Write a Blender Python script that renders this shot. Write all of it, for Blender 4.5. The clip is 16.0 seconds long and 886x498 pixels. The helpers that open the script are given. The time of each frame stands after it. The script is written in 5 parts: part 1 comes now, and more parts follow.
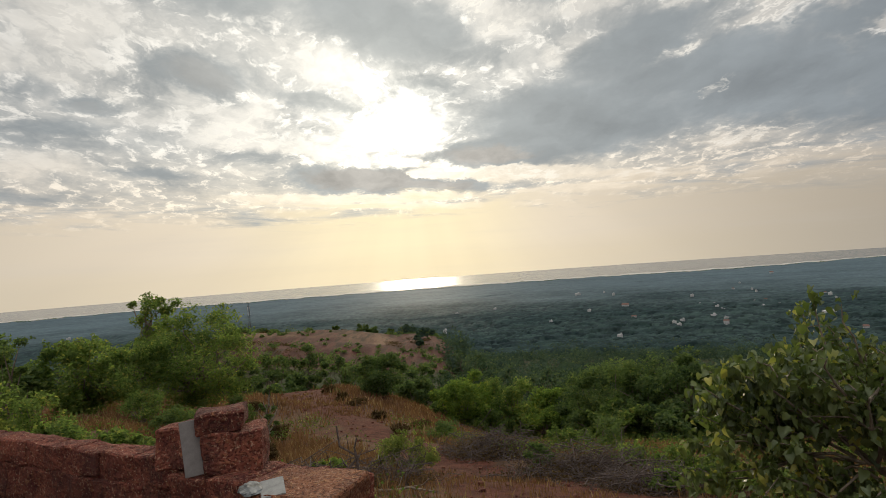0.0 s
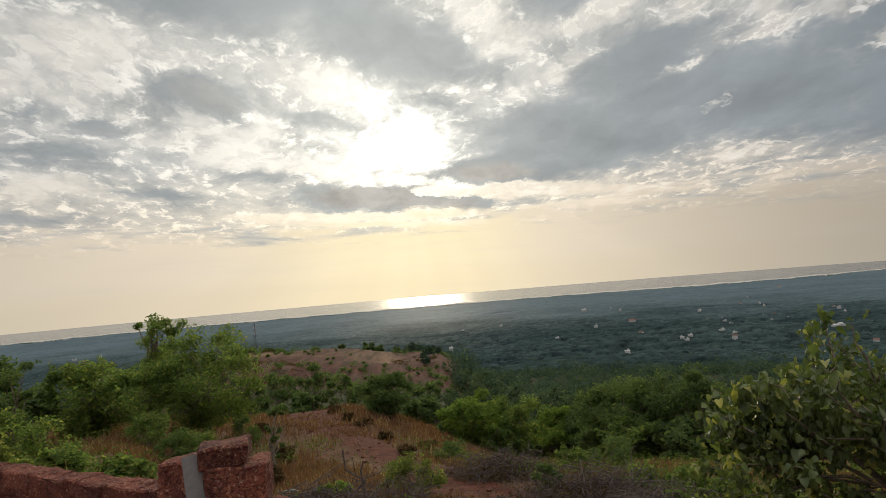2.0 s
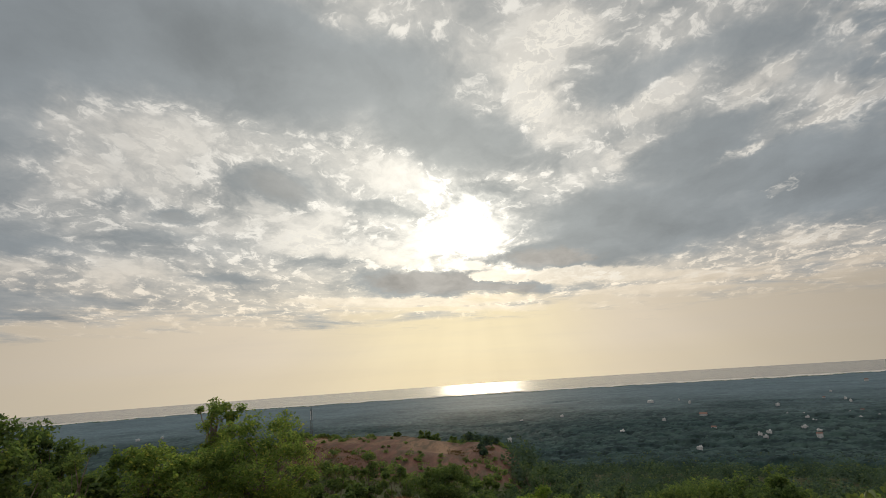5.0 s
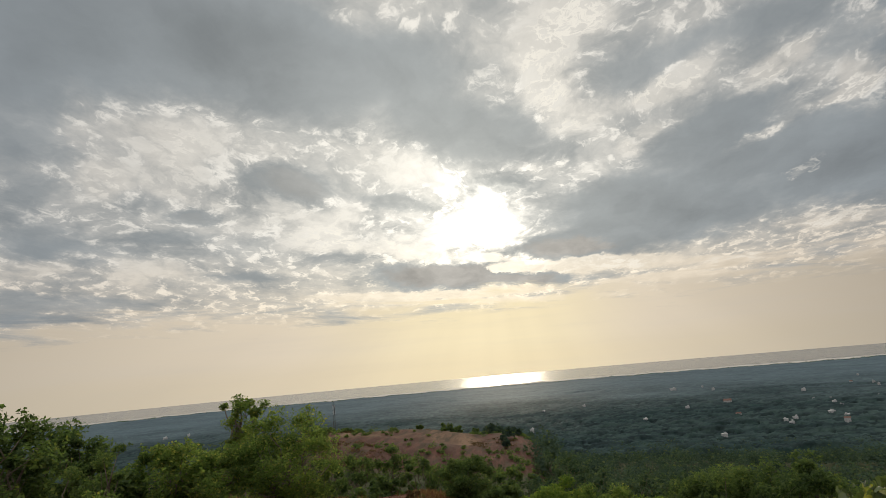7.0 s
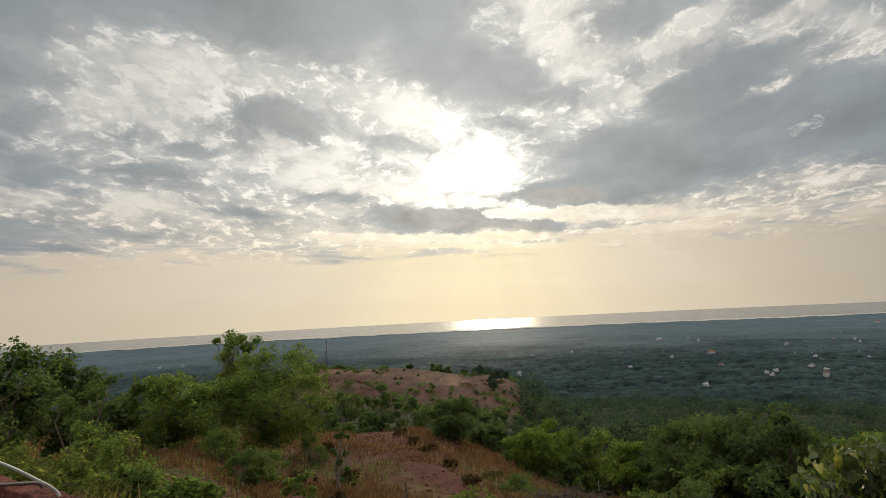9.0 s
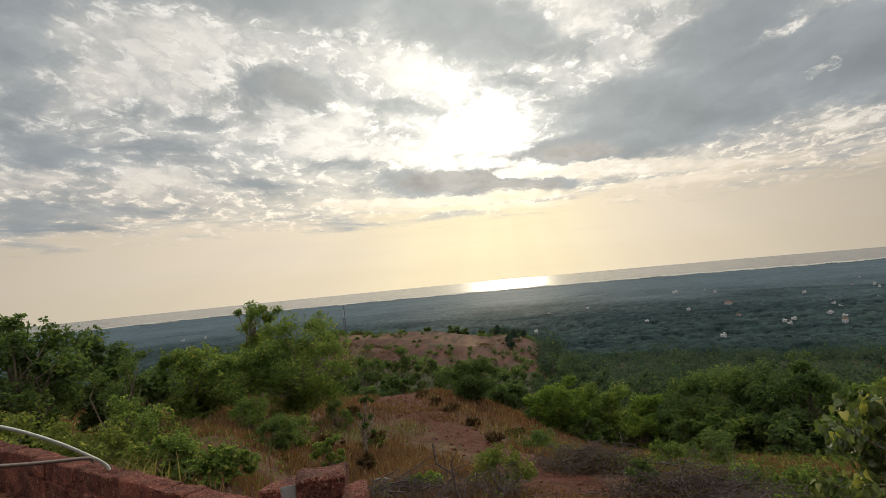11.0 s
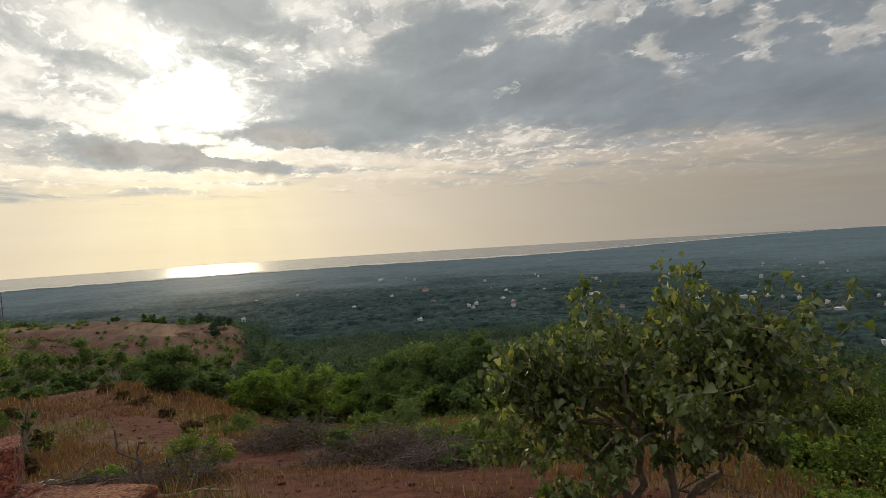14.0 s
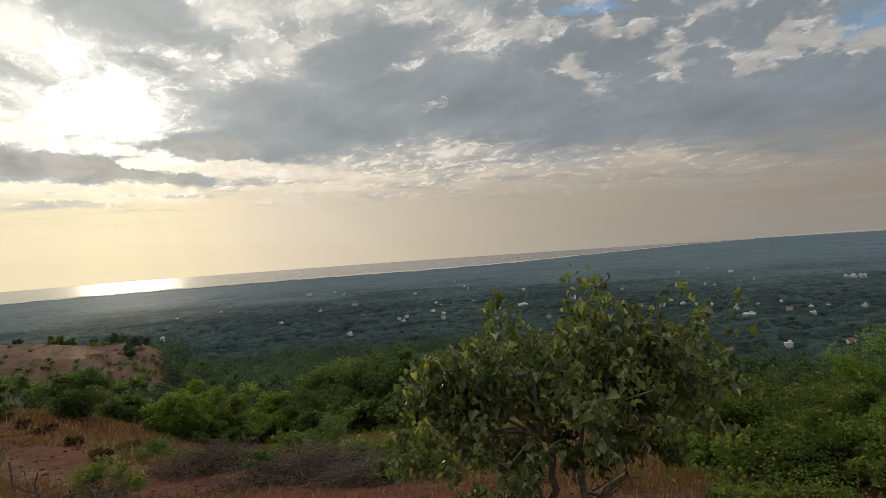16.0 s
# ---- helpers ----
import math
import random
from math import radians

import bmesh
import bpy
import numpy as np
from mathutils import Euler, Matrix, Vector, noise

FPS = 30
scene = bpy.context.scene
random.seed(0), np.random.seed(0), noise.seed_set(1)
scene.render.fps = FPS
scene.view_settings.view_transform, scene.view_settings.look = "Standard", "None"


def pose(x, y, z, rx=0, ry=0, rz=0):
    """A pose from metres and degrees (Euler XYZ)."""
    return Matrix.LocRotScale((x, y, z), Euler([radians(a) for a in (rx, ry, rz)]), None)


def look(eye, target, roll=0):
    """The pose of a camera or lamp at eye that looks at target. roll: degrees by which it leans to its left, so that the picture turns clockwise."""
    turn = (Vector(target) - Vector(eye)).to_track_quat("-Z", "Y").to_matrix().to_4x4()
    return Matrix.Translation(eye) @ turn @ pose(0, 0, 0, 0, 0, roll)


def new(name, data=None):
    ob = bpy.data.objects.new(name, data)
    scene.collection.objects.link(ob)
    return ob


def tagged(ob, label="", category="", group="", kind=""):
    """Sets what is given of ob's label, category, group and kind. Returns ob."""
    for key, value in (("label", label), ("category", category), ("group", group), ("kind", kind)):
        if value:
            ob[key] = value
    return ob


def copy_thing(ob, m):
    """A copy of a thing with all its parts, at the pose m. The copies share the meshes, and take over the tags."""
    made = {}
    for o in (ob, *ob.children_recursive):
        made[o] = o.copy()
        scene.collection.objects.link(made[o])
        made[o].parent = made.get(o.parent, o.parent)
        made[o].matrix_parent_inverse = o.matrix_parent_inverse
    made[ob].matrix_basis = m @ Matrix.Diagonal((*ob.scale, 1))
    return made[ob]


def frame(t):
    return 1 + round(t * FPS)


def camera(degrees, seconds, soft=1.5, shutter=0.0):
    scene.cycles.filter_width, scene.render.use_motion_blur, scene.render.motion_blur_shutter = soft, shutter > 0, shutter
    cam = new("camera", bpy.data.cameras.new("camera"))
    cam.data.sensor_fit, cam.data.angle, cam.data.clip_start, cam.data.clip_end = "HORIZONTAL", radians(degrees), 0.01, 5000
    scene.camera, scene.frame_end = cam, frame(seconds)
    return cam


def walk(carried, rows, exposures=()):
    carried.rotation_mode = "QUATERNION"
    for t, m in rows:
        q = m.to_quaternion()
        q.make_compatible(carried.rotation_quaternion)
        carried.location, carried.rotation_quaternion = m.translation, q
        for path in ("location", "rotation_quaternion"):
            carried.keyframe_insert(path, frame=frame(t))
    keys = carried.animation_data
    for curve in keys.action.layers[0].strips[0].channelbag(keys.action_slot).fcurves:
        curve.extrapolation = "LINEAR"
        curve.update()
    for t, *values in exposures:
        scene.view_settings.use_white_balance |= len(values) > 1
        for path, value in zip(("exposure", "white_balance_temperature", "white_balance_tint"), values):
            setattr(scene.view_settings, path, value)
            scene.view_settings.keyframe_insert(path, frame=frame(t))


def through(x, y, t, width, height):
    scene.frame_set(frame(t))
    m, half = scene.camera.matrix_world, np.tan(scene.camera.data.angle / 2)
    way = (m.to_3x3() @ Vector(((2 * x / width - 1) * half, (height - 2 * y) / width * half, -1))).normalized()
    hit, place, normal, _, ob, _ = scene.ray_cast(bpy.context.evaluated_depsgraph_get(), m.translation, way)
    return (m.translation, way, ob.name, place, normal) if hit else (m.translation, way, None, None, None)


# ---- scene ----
cam = camera(72.33, 16.0, soft=0.8)
PATH = [
    (0.0, pose(-0.003, -0.001, 1.542, 91.52, 4.22, 0.00)),
    (0.5, pose(-0.015, 0.014, 1.547, 91.71, 4.39, 0.17)),
    (1.0, pose(-0.012, 0.016, 1.547, 91.69, 4.25, 0.51)),
    (1.5, pose(-0.006, 0.009, 1.552, 91.76, 4.53, 0.72)),
    (2.0, pose(0.002, 0.020, 1.586, 93.19, 4.80, 0.52)),
    (2.5, pose(0.007, 0.047, 1.652, 95.68, 5.07, 0.17)),
    (3.0, pose(0.011, 0.059, 1.668, 97.16, 5.33, 0.10)),
    (3.5, pose(-0.019, 0.056, 1.674, 99.29, 5.29, 1.05)),
    (4.0, pose(-0.045, 0.056, 1.686, 101.15, 4.58, 2.50)),
    (4.2, pose(-0.046, 0.060, 1.687, 101.59, 4.03, 3.75)),
    (6.3, pose(-0.029, 0.127, 1.660, 101.31, 4.31, 7.25)),
    (6.5, pose(-0.029, 0.128, 1.659, 101.25, 4.67, 7.50)),
    (7.0, pose(-0.028, 0.118, 1.659, 101.08, 5.09, 7.80)),
    (7.5, pose(-0.004, 0.115, 1.670, 100.64, 4.21, 7.67)),
    (8.0, pose(-0.021, 0.091, 1.674, 100.77, 3.81, 7.44)),
    (8.5, pose(0.006, 0.123, 1.692, 99.39, 3.18, 7.27)),
    (9.0, pose(0.013, 0.184, 1.718, 95.70, 2.97, 7.03)),
    (9.2, pose(0.013, 0.186, 1.724, 95.18, 2.80, 7.76)),
    (11.3, pose(-0.047, 0.144, 1.750, 91.98, 5.46, 8.38)),
    (11.5, pose(-0.048, 0.143, 1.743, 91.79, 5.25, 8.43)),
    (12.0, pose(-0.054, 0.144, 1.707, 91.02, 4.42, 7.95)),
    (12.5, pose(-0.026, 0.118, 1.632, 90.32, 3.63, 5.65)),
    (13.0, pose(-0.010, 0.079, 1.595, 89.02, 2.75, -2.22)),
    (13.5, pose(-0.013, 0.048, 1.576, 89.04, 3.11, -11.45)),
    (14.0, pose(0.003, 0.026, 1.563, 88.97, 3.48, -18.37)),
    (14.5, pose(0.016, -0.111, 1.570, 88.53, 3.04, -27.36)),
    (15.0, pose(0.098, -0.131, 1.572, 88.54, 3.14, -28.76)),
    (15.5, pose(0.127, -0.142, 1.566, 88.68, 3.38, -28.51)),
    (16.0, pose(0.100, -0.099, 1.577, 89.77, 3.96, -25.01)),
]
# stops by which the phone brightens its picture
GAIN = [(0.0, 0.16), (1.5, 0.16), (2.5, 0.08), (3.5, -0.03), (7.0, -0.02), (8.5, 0.02), (9.0, 0.08), (11.5, 0.18), (12.5, 0.2), (13.0, 0.2), (13.5, 0.14), (14.0, 0.09), (14.5, 0.06), (16.0, 0.06)]
walk(cam, PATH, GAIN)

# ---- world, sun ----
SUN_AZ, SUN_EL = -2.4, 13.2


class Net:
    """Short hand for node trees."""

    def __init__(self, tree):
        self.t = tree

    def node(self, kind):
        return self.t.nodes.new(kind)

    def put(self, sock, val):
        if isinstance(val, bpy.types.NodeSocket):
            self.t.links.new(val, sock)
        else:
            sock.default_value = val

    def m(self, op, a, b=0.0, c=0.0, clamp=False):
        n = self.node("ShaderNodeMath")
        n.operation, n.use_clamp = op, clamp
        for s, val in zip(n.inputs, (a, b, c)):
            self.put(s, val)
        return n.outputs[0]

    def step(self, val, lo, hi, a=0.0, b=1.0, smooth=True):
        n = self.node("ShaderNodeMapRange")
        n.interpolation_type = "SMOOTHSTEP" if smooth else "LINEAR"
        for s, x in zip(n.inputs, (val, lo, hi, a, b)):
            self.put(s, x)
        return n.outputs[0]

    def mix(self, fac, a, b, kind="MIX"):
        n = self.node("ShaderNodeMix")
        n.data_type, n.blend_type = "RGBA", kind
        self.put(n.inputs[0], fac)
        for s, x in ((n.inputs[6], a), (n.inputs[7], b)):
            self.put(s, (*x, 1) if isinstance(x, tuple) and len(x) == 3 else x)
        return n.outputs[2]

    def noise(self, vec, scale, detail=4.0, rough=0.55, dist=0.0, color=False):
        n = self.node("ShaderNodeTexNoise")
        self.put(n.inputs["Vector"], vec)
        n.inputs["Scale"].default_value, n.inputs["Detail"].default_value = scale, detail
        n.inputs["Roughness"].default_value, n.inputs["Distortion"].default_value = rough, dist
        return n.outputs["Color" if color else "Fac"]

    def vec(self, x, y, z):
        n = self.node("ShaderNodeCombineXYZ")
        for s, val in zip(n.inputs, (x, y, z)):
            self.put(s, val)
        return n.outputs[0]

    def vm(self, op, a, b=None, scale=None):
        n = self.node("ShaderNodeVectorMath")
        n.operation = op
        self.put(n.inputs[0], a)
        if b is not None:
            self.put(n.inputs[1], b)
        if scale is not None:
            self.put(n.inputs[3], scale)
        return n.outputs["Value" if op in ("DOT_PRODUCT", "LENGTH", "DISTANCE") else "Vector"]


# cloud banks: azimuth, elevation, half width, half height (degrees), lean (degrees), weight
BANKS_DARK = [
    (-33.9, 30.2, 23.9, 7.8, 4, 1.0), (-18.0, 27.7, 19.4, 6.5, -7, 0.75), (-2.1, 21.5, 12.0, 4.6, -11, 0.7), (-6.4, 28.7, 11.0, 5.2, -4, 0.4),
    (-42.7, 22.4, 5.1, 7.6, 9, 0.5), (-41.6, 13.0, 5.9, 2.4, 2, 0.45), (-39.9, 7.4, 10.6, 1.6, -1, 0.4), (-42.1, 16.0, 4.1, 2.1, 5, 0.3),
    (-38.0, 11.9, 6.8, 1.9, 1, 0.4), (-25.4, 12.4, 5.9, 1.7, -1, 0.25), (-33.8, 15.9, 4.8, 1.3, 2, 0.25), (10.7, 12.4, 11.9, 4.9, -4, 0.85),
    (22.2, 13.4, 15.2, 6.2, -1, 0.6), (29.8, 15.1, 9.6, 5.7, 7, 0.5),
]
BANKS_DARK += [
    (14.3, 25.0, 7.7, 3.5, 8, 0.55), (24.1, 25.5, 8.8, 2.7, -3, 0.5), (29.4, 22.3, 5.4, 2.6, 4, 0.4), (20.0, 18.3, 6.4, 2.3, 12, 0.4),
]
BANKS_FAR = [
    (40.5, 10.9, 20.8, 4.5, -5, 0.7), (55.9, 8.6, 16.2, 5.2, -11, 0.75), (40.8, 16.5, 6.7, 2.0, -7, 0.45), (49.6, 16.5, 3.4, 1.6, -9, 0.3),
    (62.6, 9.7, 6.7, 3.0, -10, 0.4), (22.1, 19.4, 5.6, 2.2, -1, 0.3), (17.8, 17.1, 7.3, 2.3, 0, 0.4),
]
BANKS_SMALL = [
    (-20.6, 17.9, 6.9, 2.5, -19, 0.6), (-29.5, 14.8, 3.1, 1.1, 0, 0.5), (5.0, 10.0, 7.2, 1.5, -4, 1.0), (-6.7, 8.5, 9.3, 1.9, -5, 1.1),
    (1.5, 7.4, 4.5, 0.8, -6, 0.9), (-1.0, 16.4, 5.3, 1.5, -7, 0.35), (-11.0, 15.7, 5.9, 1.1, -9, 0.45), (-16.8, 11.0, 5.7, 0.9, -3, 0.3),
    (-25.5, 9.6, 5.3, 0.7, -2, 0.3), (-31.6, 13.2, 4.9, 0.9, 0, 0.3),
]
BANKS_LIGHT = [
    (4.9, 26.9, 4.6, 7.0, -1, 0.7), (9.0, 29.9, 4.6, 3.3, -11, 0.7), (6.9, 21.8, 3.9, 3.0, -10, 0.55), (16.2, 22.6, 4.6, 1.9, 11, 0.9),
    (9.9, 22.2, 6.2, 1.3, -1, 0.4), (12.7, 18.4, 3.3, 1.7, 19, 0.6), (3.3, 17.4, 3.6, 1.1, 2, 0.5), (25.8, 22.2, 4.1, 1.3, 9, 0.9),
    (23.0, 21.0, 3.6, 0.9, 13, 0.55), (28.9, 18.3, 4.1, 1.0, 7, 0.75), (22.4, 16.7, 4.1, 0.8, 18, 0.65), (25.4, 13.6, 2.4, 0.8, 14, 0.9),
    (26.3, 9.0, 6.0, 1.0, -2, 0.6), (28.4, 6.1, 3.9, 0.8, -1, 0.45),
]
BANKS_LIGHT += [
    (20.2, 6.8, 7.7, 0.9, -2, 0.5), (7.1, 8.1, 9.1, 1.1, -3, 0.8), (13.2, 5.6, 14.1, 0.8, -3, 0.3), (-1.0, 29.6, 4.2, 2.3, -7, 0.25),
    (-31.6, 21.4, 6.1, 3.5, -12, 0.45), (-23.7, 20.5, 6.7, 2.7, -14, 0.35), (-11.3, 19.4, 8.5, 2.4, -20, 0.36), (-18.7, 14.3, 13.7, 3.8, -12, 0.4),
    (-30.2, 17.6, 7.3, 2.4, -11, 0.42), (-10.2, 11.6, 14.8, 2.9, -4, 0.38), (-33.8, 10.5, 10.4, 1.6, -1, 0.3), (-36.9, 17.5, 2.8, 2.8, 4, 0.5),
    (-0.4, 9.0, 5.1, 0.8, -6, 0.9), (-9.0, 6.7, 13.9, 1.0, -2, 0.4),
]
BANKS_LIGHT += [
    (-41.5, 10.3, 3.6, 1.1, 1, 0.25), (-3.0, 13.4, 5.9, 3.8, -6, 0.4),
]
BREAKS_FAR = [
    (38.7, 18.9, 4.9, 1.0, -6, 0.6), (47.3, 17.9, 4.6, 1.0, -9, 0.5), (40.7, 14.3, 4.0, 0.6, -6, 0.6), (47.1, 13.0, 2.3, 0.8, 2, 0.55),
    (50.9, 15.0, 2.7, 0.8, -9, 0.4), (54.4, 13.6, 5.7, 0.6, -10, 0.5), (54.3, 12.0, 1.6, 1.0, -9, 0.4), (58.5, 13.3, 2.4, 1.2, -11, 0.6),
    (64.6, 14.5, 3.4, 1.9, -14, 0.5), (45.3, 6.6, 2.9, 0.6, -5, 0.4), (30.5, 18.4, 2.7, 3.0, 33, 0.5),
]
BLUE = [
    (60.8, 15.0, 3.5, 2.3, -13, 0.8), (40.3, 19.9, 6.1, 1.2, -7, 0.7),
]
SLITS = [
    (0.6, 8.7, 5.1, 0.6, -3, 1.0), (7.6, 8.2, 9.1, 0.7, -3, 0.7), (-2.5, 9.9, 2.6, 0.6, -6, 0.7),
    (13.3, 6.2, 8.5, 0.5, -3, 0.5), (-8.5, 6.8, 14.0, 0.5, -3, 0.5), (2.1, 5.5, 12.4, 0.4, -3, 0.5),
]


def make_world():
    w = bpy.data.worlds.new("evening_sky")
    scene.world = w
    w.use_nodes = True
    w.node_tree.nodes.clear()
    n = Net(w.node_tree)
    way = n.node("ShaderNodeTexCoord").outputs["Generated"]
    sep = n.node("ShaderNodeSeparateXYZ")
    n.put(sep.inputs[0], way)
    x, y, z = sep.outputs
    el = n.m("MULTIPLY", n.m("ARCSINE", z), 57.2958)
    az = n.m("MULTIPLY", n.m("ARCTAN2", x, y), 57.2958)
    # cloud deck in perspective
    zz = n.m("ADD", n.m("MAXIMUM", z, 0.0), 0.22)
    deck = n.vec(n.m("DIVIDE", x, zz), n.m("DIVIDE", y, zz), 0.0)
    turn = n.node("ShaderNodeMapping")
    n.put(turn.inputs[0], deck)
    turn.inputs["Rotation"].default_value = (0, 0, radians(24))
    turn.inputs["Scale"].default_value = (1.2, 0.9, 1)
    deck = turn.outputs[0]
    warp = n.vm("SUBTRACT", n.noise(deck, 2.4, 5, 0.6, color=True), (0.5, 0.5, 0.5))
    torn = n.vm("ADD", deck, n.vm("SCALE", warp, scale=0.35))
    fine = n.noise(torn, 4.2, 10, 0.57, 0.1)
    cells = n.noise(torn, 14.0, 8, 0.62, 0.1)
    coarse = n.noise(deck, 1.7, 4, 0.5, 0.2)
    sheets = n.noise(n.vec(n.m("MULTIPLY", az, 0.10), n.m("MULTIPLY", n.m("ADD", el, n.m("MULTIPLY", az, 0.05)), 0.8), 0.0), 1.0, 9, 0.62, 0.5)
    # angles, warped so that the banks get torn edges
    still = n.vec(az, el, 0.0)
    frill = n.vm("SUBTRACT", n.noise(deck, 8.0, 9, 0.68, color=True), (0.5, 0.5, 0.5))
    loose = n.vm("ADD", n.vm("ADD", still, n.vm("MULTIPLY", warp, (5.0, 3.0, 0.0))), n.vm("MULTIPLY", frill, (5.0, 3.0, 0.0)))
    tight = n.vm("ADD", still, n.vm("MULTIPLY", frill, (5.0, 2.6, 0.0)))
    flat = n.vm("ADD", still, n.vm("MULTIPLY", frill, (6.0, 1.6, 0.0)))

    def banks(rows, ang):
        total = 0.0
        for a, e, ra, re, lean, weight in rows:
            mp = n.node("ShaderNodeMapping")
            mp.vector_type = "TEXTURE"
            n.put(mp.inputs["Vector"], ang)
            mp.inputs["Location"].default_value = (a, e, 0)
            mp.inputs["Rotation"].default_value = (0, 0, radians(lean))
            mp.inputs["Scale"].default_value = (ra, re, 1)
            g = n.node("ShaderNodeTexGradient")
            g.gradient_type = "SPHERICAL"
            n.put(g.inputs[0], mp.outputs[0])
            total = n.m("MULTIPLY_ADD", n.step(g.outputs["Fac"], 0.0, 0.75), weight, total)
        return total

    dark = banks(BANKS_DARK + BANKS_FAR, loose)
    small, light = banks(BANKS_SMALL, flat), banks(BANKS_LIGHT + BREAKS_FAR, tight)
    # angle from the sun
    a, e = radians(SUN_AZ), radians(SUN_EL)
    sunv = (math.sin(a) * math.cos(e), math.cos(a) * math.cos(e), math.sin(e))
    far = n.m("MULTIPLY", n.m("ARCCOSINE", n.vm("DOT_PRODUCT", way, sunv)), 57.2958)
    # the deck is thinner, and brighter, south of the sun
    a, e = radians(SUN_AZ - 4), radians(SUN_EL + 1)
    thin = (math.sin(a) * math.cos(e), math.cos(a) * math.cos(e), math.sin(e))
    wide = n.m("MULTIPLY", n.m("ARCCOSINE", n.vm("DOT_PRODUCT", way, thin)), 57.2958)
    near = n.m("POWER", 2.718, n.m("MULTIPLY", wide, -1 / 20.0))
    halo = n.m("POWER", 2.718, n.m("MULTIPLY", far, -1 / 3.3))
    # thickness of the deck: smooth in the banks, broken up in the breaks
    grain = n.m("ADD", n.m("MULTIPLY", n.m("SUBTRACT", fine, 0.5), 2.5), n.m("MULTIPLY", n.m("SUBTRACT", coarse, 0.5), 0.8))
    grain = n.m("ADD", grain, n.m("MULTIPLY", n.m("SUBTRACT", cells, 0.5), 0.6))
    grain = n.mix(n.step(el, 10.0, 6.0), grain, n.m("MULTIPLY", n.m("SUBTRACT", sheets, 0.5), 3.4))
    # north of the sun the deck breaks into heaped puffs
    north = n.m("MULTIPLY", n.step(az, 26.0, 40.0), n.step(el, 8.0, 11.0))
    puff = n.node("ShaderNodeTexVoronoi")
    puff.voronoi_dimensions, puff.feature = "2D", "SMOOTH_F1"
    n.put(puff.inputs["Vector"], n.vm("MULTIPLY", n.vm("ADD", still, n.vm("MULTIPLY", frill, (2.2, 1.4, 0.0))), (0.23, 0.42, 0.0)))
    puff.inputs["Scale"].default_value = 1.0
    puff.inputs["Detail"].default_value = 3.0
    puff.inputs["Roughness"].default_value = 0.55
    puff.inputs["Smoothness"].default_value = 0.25
    heaped = n.m("ADD", n.m("MULTIPLY", n.m("SUBTRACT", 1.01, puff.outputs["Distance"]), 3.6), n.m("MULTIPLY", n.m("SUBTRACT", coarse, 0.5), 1.2))
    grain = n.mix(n.m("MULTIPLY", north, 0.85), grain, heaped)
    broken = n.m("MINIMUM", light, 0.9)
    mean = n.m("ADD", n.m("MULTIPLY_ADD", n.m("MINIMUM", dark, 1.1), 0.58, 0.49), n.m("MULTIPLY", broken, -0.50))
    amp = n.m("ADD", n.step(dark, 0.0, 0.75, 0.52, 0.15), n.m("MULTIPLY", broken, 0.62))
    thick = n.m("ADD", mean, n.m("MULTIPLY", grain, amp))
    thick = n.m("ADD", thick, n.m("MULTIPLY", halo, -0.28))
    thick = n.m("ADD", thick, n.m("MULTIPLY", small, 0.85))
    slit = banks(SLITS, n.vm("ADD", still, n.vm("MULTIPLY", frill, (5.0, 0.9, 0.0))))
    thick = n.m("ADD", thick, n.m("MULTIPLY", slit, -1.1))
    body = n.step(thick, 0.07, 0.93)
    broad = n.m("POWER", 2.718, n.m("MULTIPLY", wide, -1 / 29.0))
    lit = n.mix(broad, (0.31, 0.305, 0.305), (1.08, 1.03, 0.91))
    lit = n.mix(n.step(el, 13.0, 5.0, 0.0, 0.8), lit, n.mix(near, (0.66, 0.56, 0.46), (1.22, 1.05, 0.74)))
    lit = n.vm("SCALE", lit, scale=n.step(n.m("ADD", n.m("MULTIPLY", fine, 0.5), n.m("MULTIPLY", cells, 0.5)), 0.34, 0.66, 1.11, 0.86, smooth=False))
    lit = n.vm("SCALE", lit, scale=n.m("MULTIPLY_ADD", halo, 0.8, 1.0))
    # clouds away from the sun are lit from the front
    lit = n.mix(n.step(far, 65, 120), lit, (0.62, 0.60, 0.57))
    shade = n.mix(near, (0.185, 0.212, 0.238), (0.51, 0.52, 0.485))
    soft = n.m("ADD", n.m("MULTIPLY", fine, 0.6), n.m("MULTIPLY", coarse, 0.4))
    shade = n.vm("SCALE", shade, scale=n.step(soft, 0.3, 0.7, 1.22, 0.86, smooth=False))
    shade = n.vm("SCALE", shade, scale=n.step(dark, 0.7, 1.7, 1.04, 0.80))
    shade = n.mix(n.step(small, 0.3, 1.0, 0.0, 0.8), shade, n.vm("SCALE", (0.45, 0.42, 0.375), scale=n.step(fine, 0.35, 0.65, 1.25, 0.8, smooth=False)))
    shade = n.mix(n.step(far, 70, 130), shade, (0.42, 0.42, 0.42))
    deckcol = n.mix(body, lit, shade)
    # deck overhead, out of view, brightened to light the land from above
    deckcol = n.mix(n.step(el, 36, 62), deckcol, (1.58, 1.55, 1.49))
    # bright frayed edges
    rim = n.m("MULTIPLY", n.step(cells, 0.50, 0.36), n.m("MULTIPLY", n.step(n.m("ABSOLUTE", n.m("SUBTRACT", body, 0.42)), 0.45, 0.05), n.m("MULTIPLY_ADD", north, -0.3, 1.0)))
    deckcol = n.mix(n.m("MULTIPLY", rim, 0.8), deckcol, n.vm("SCALE", lit, scale=n.m("MULTIPLY_ADD", north, 0.35, 1.25)))
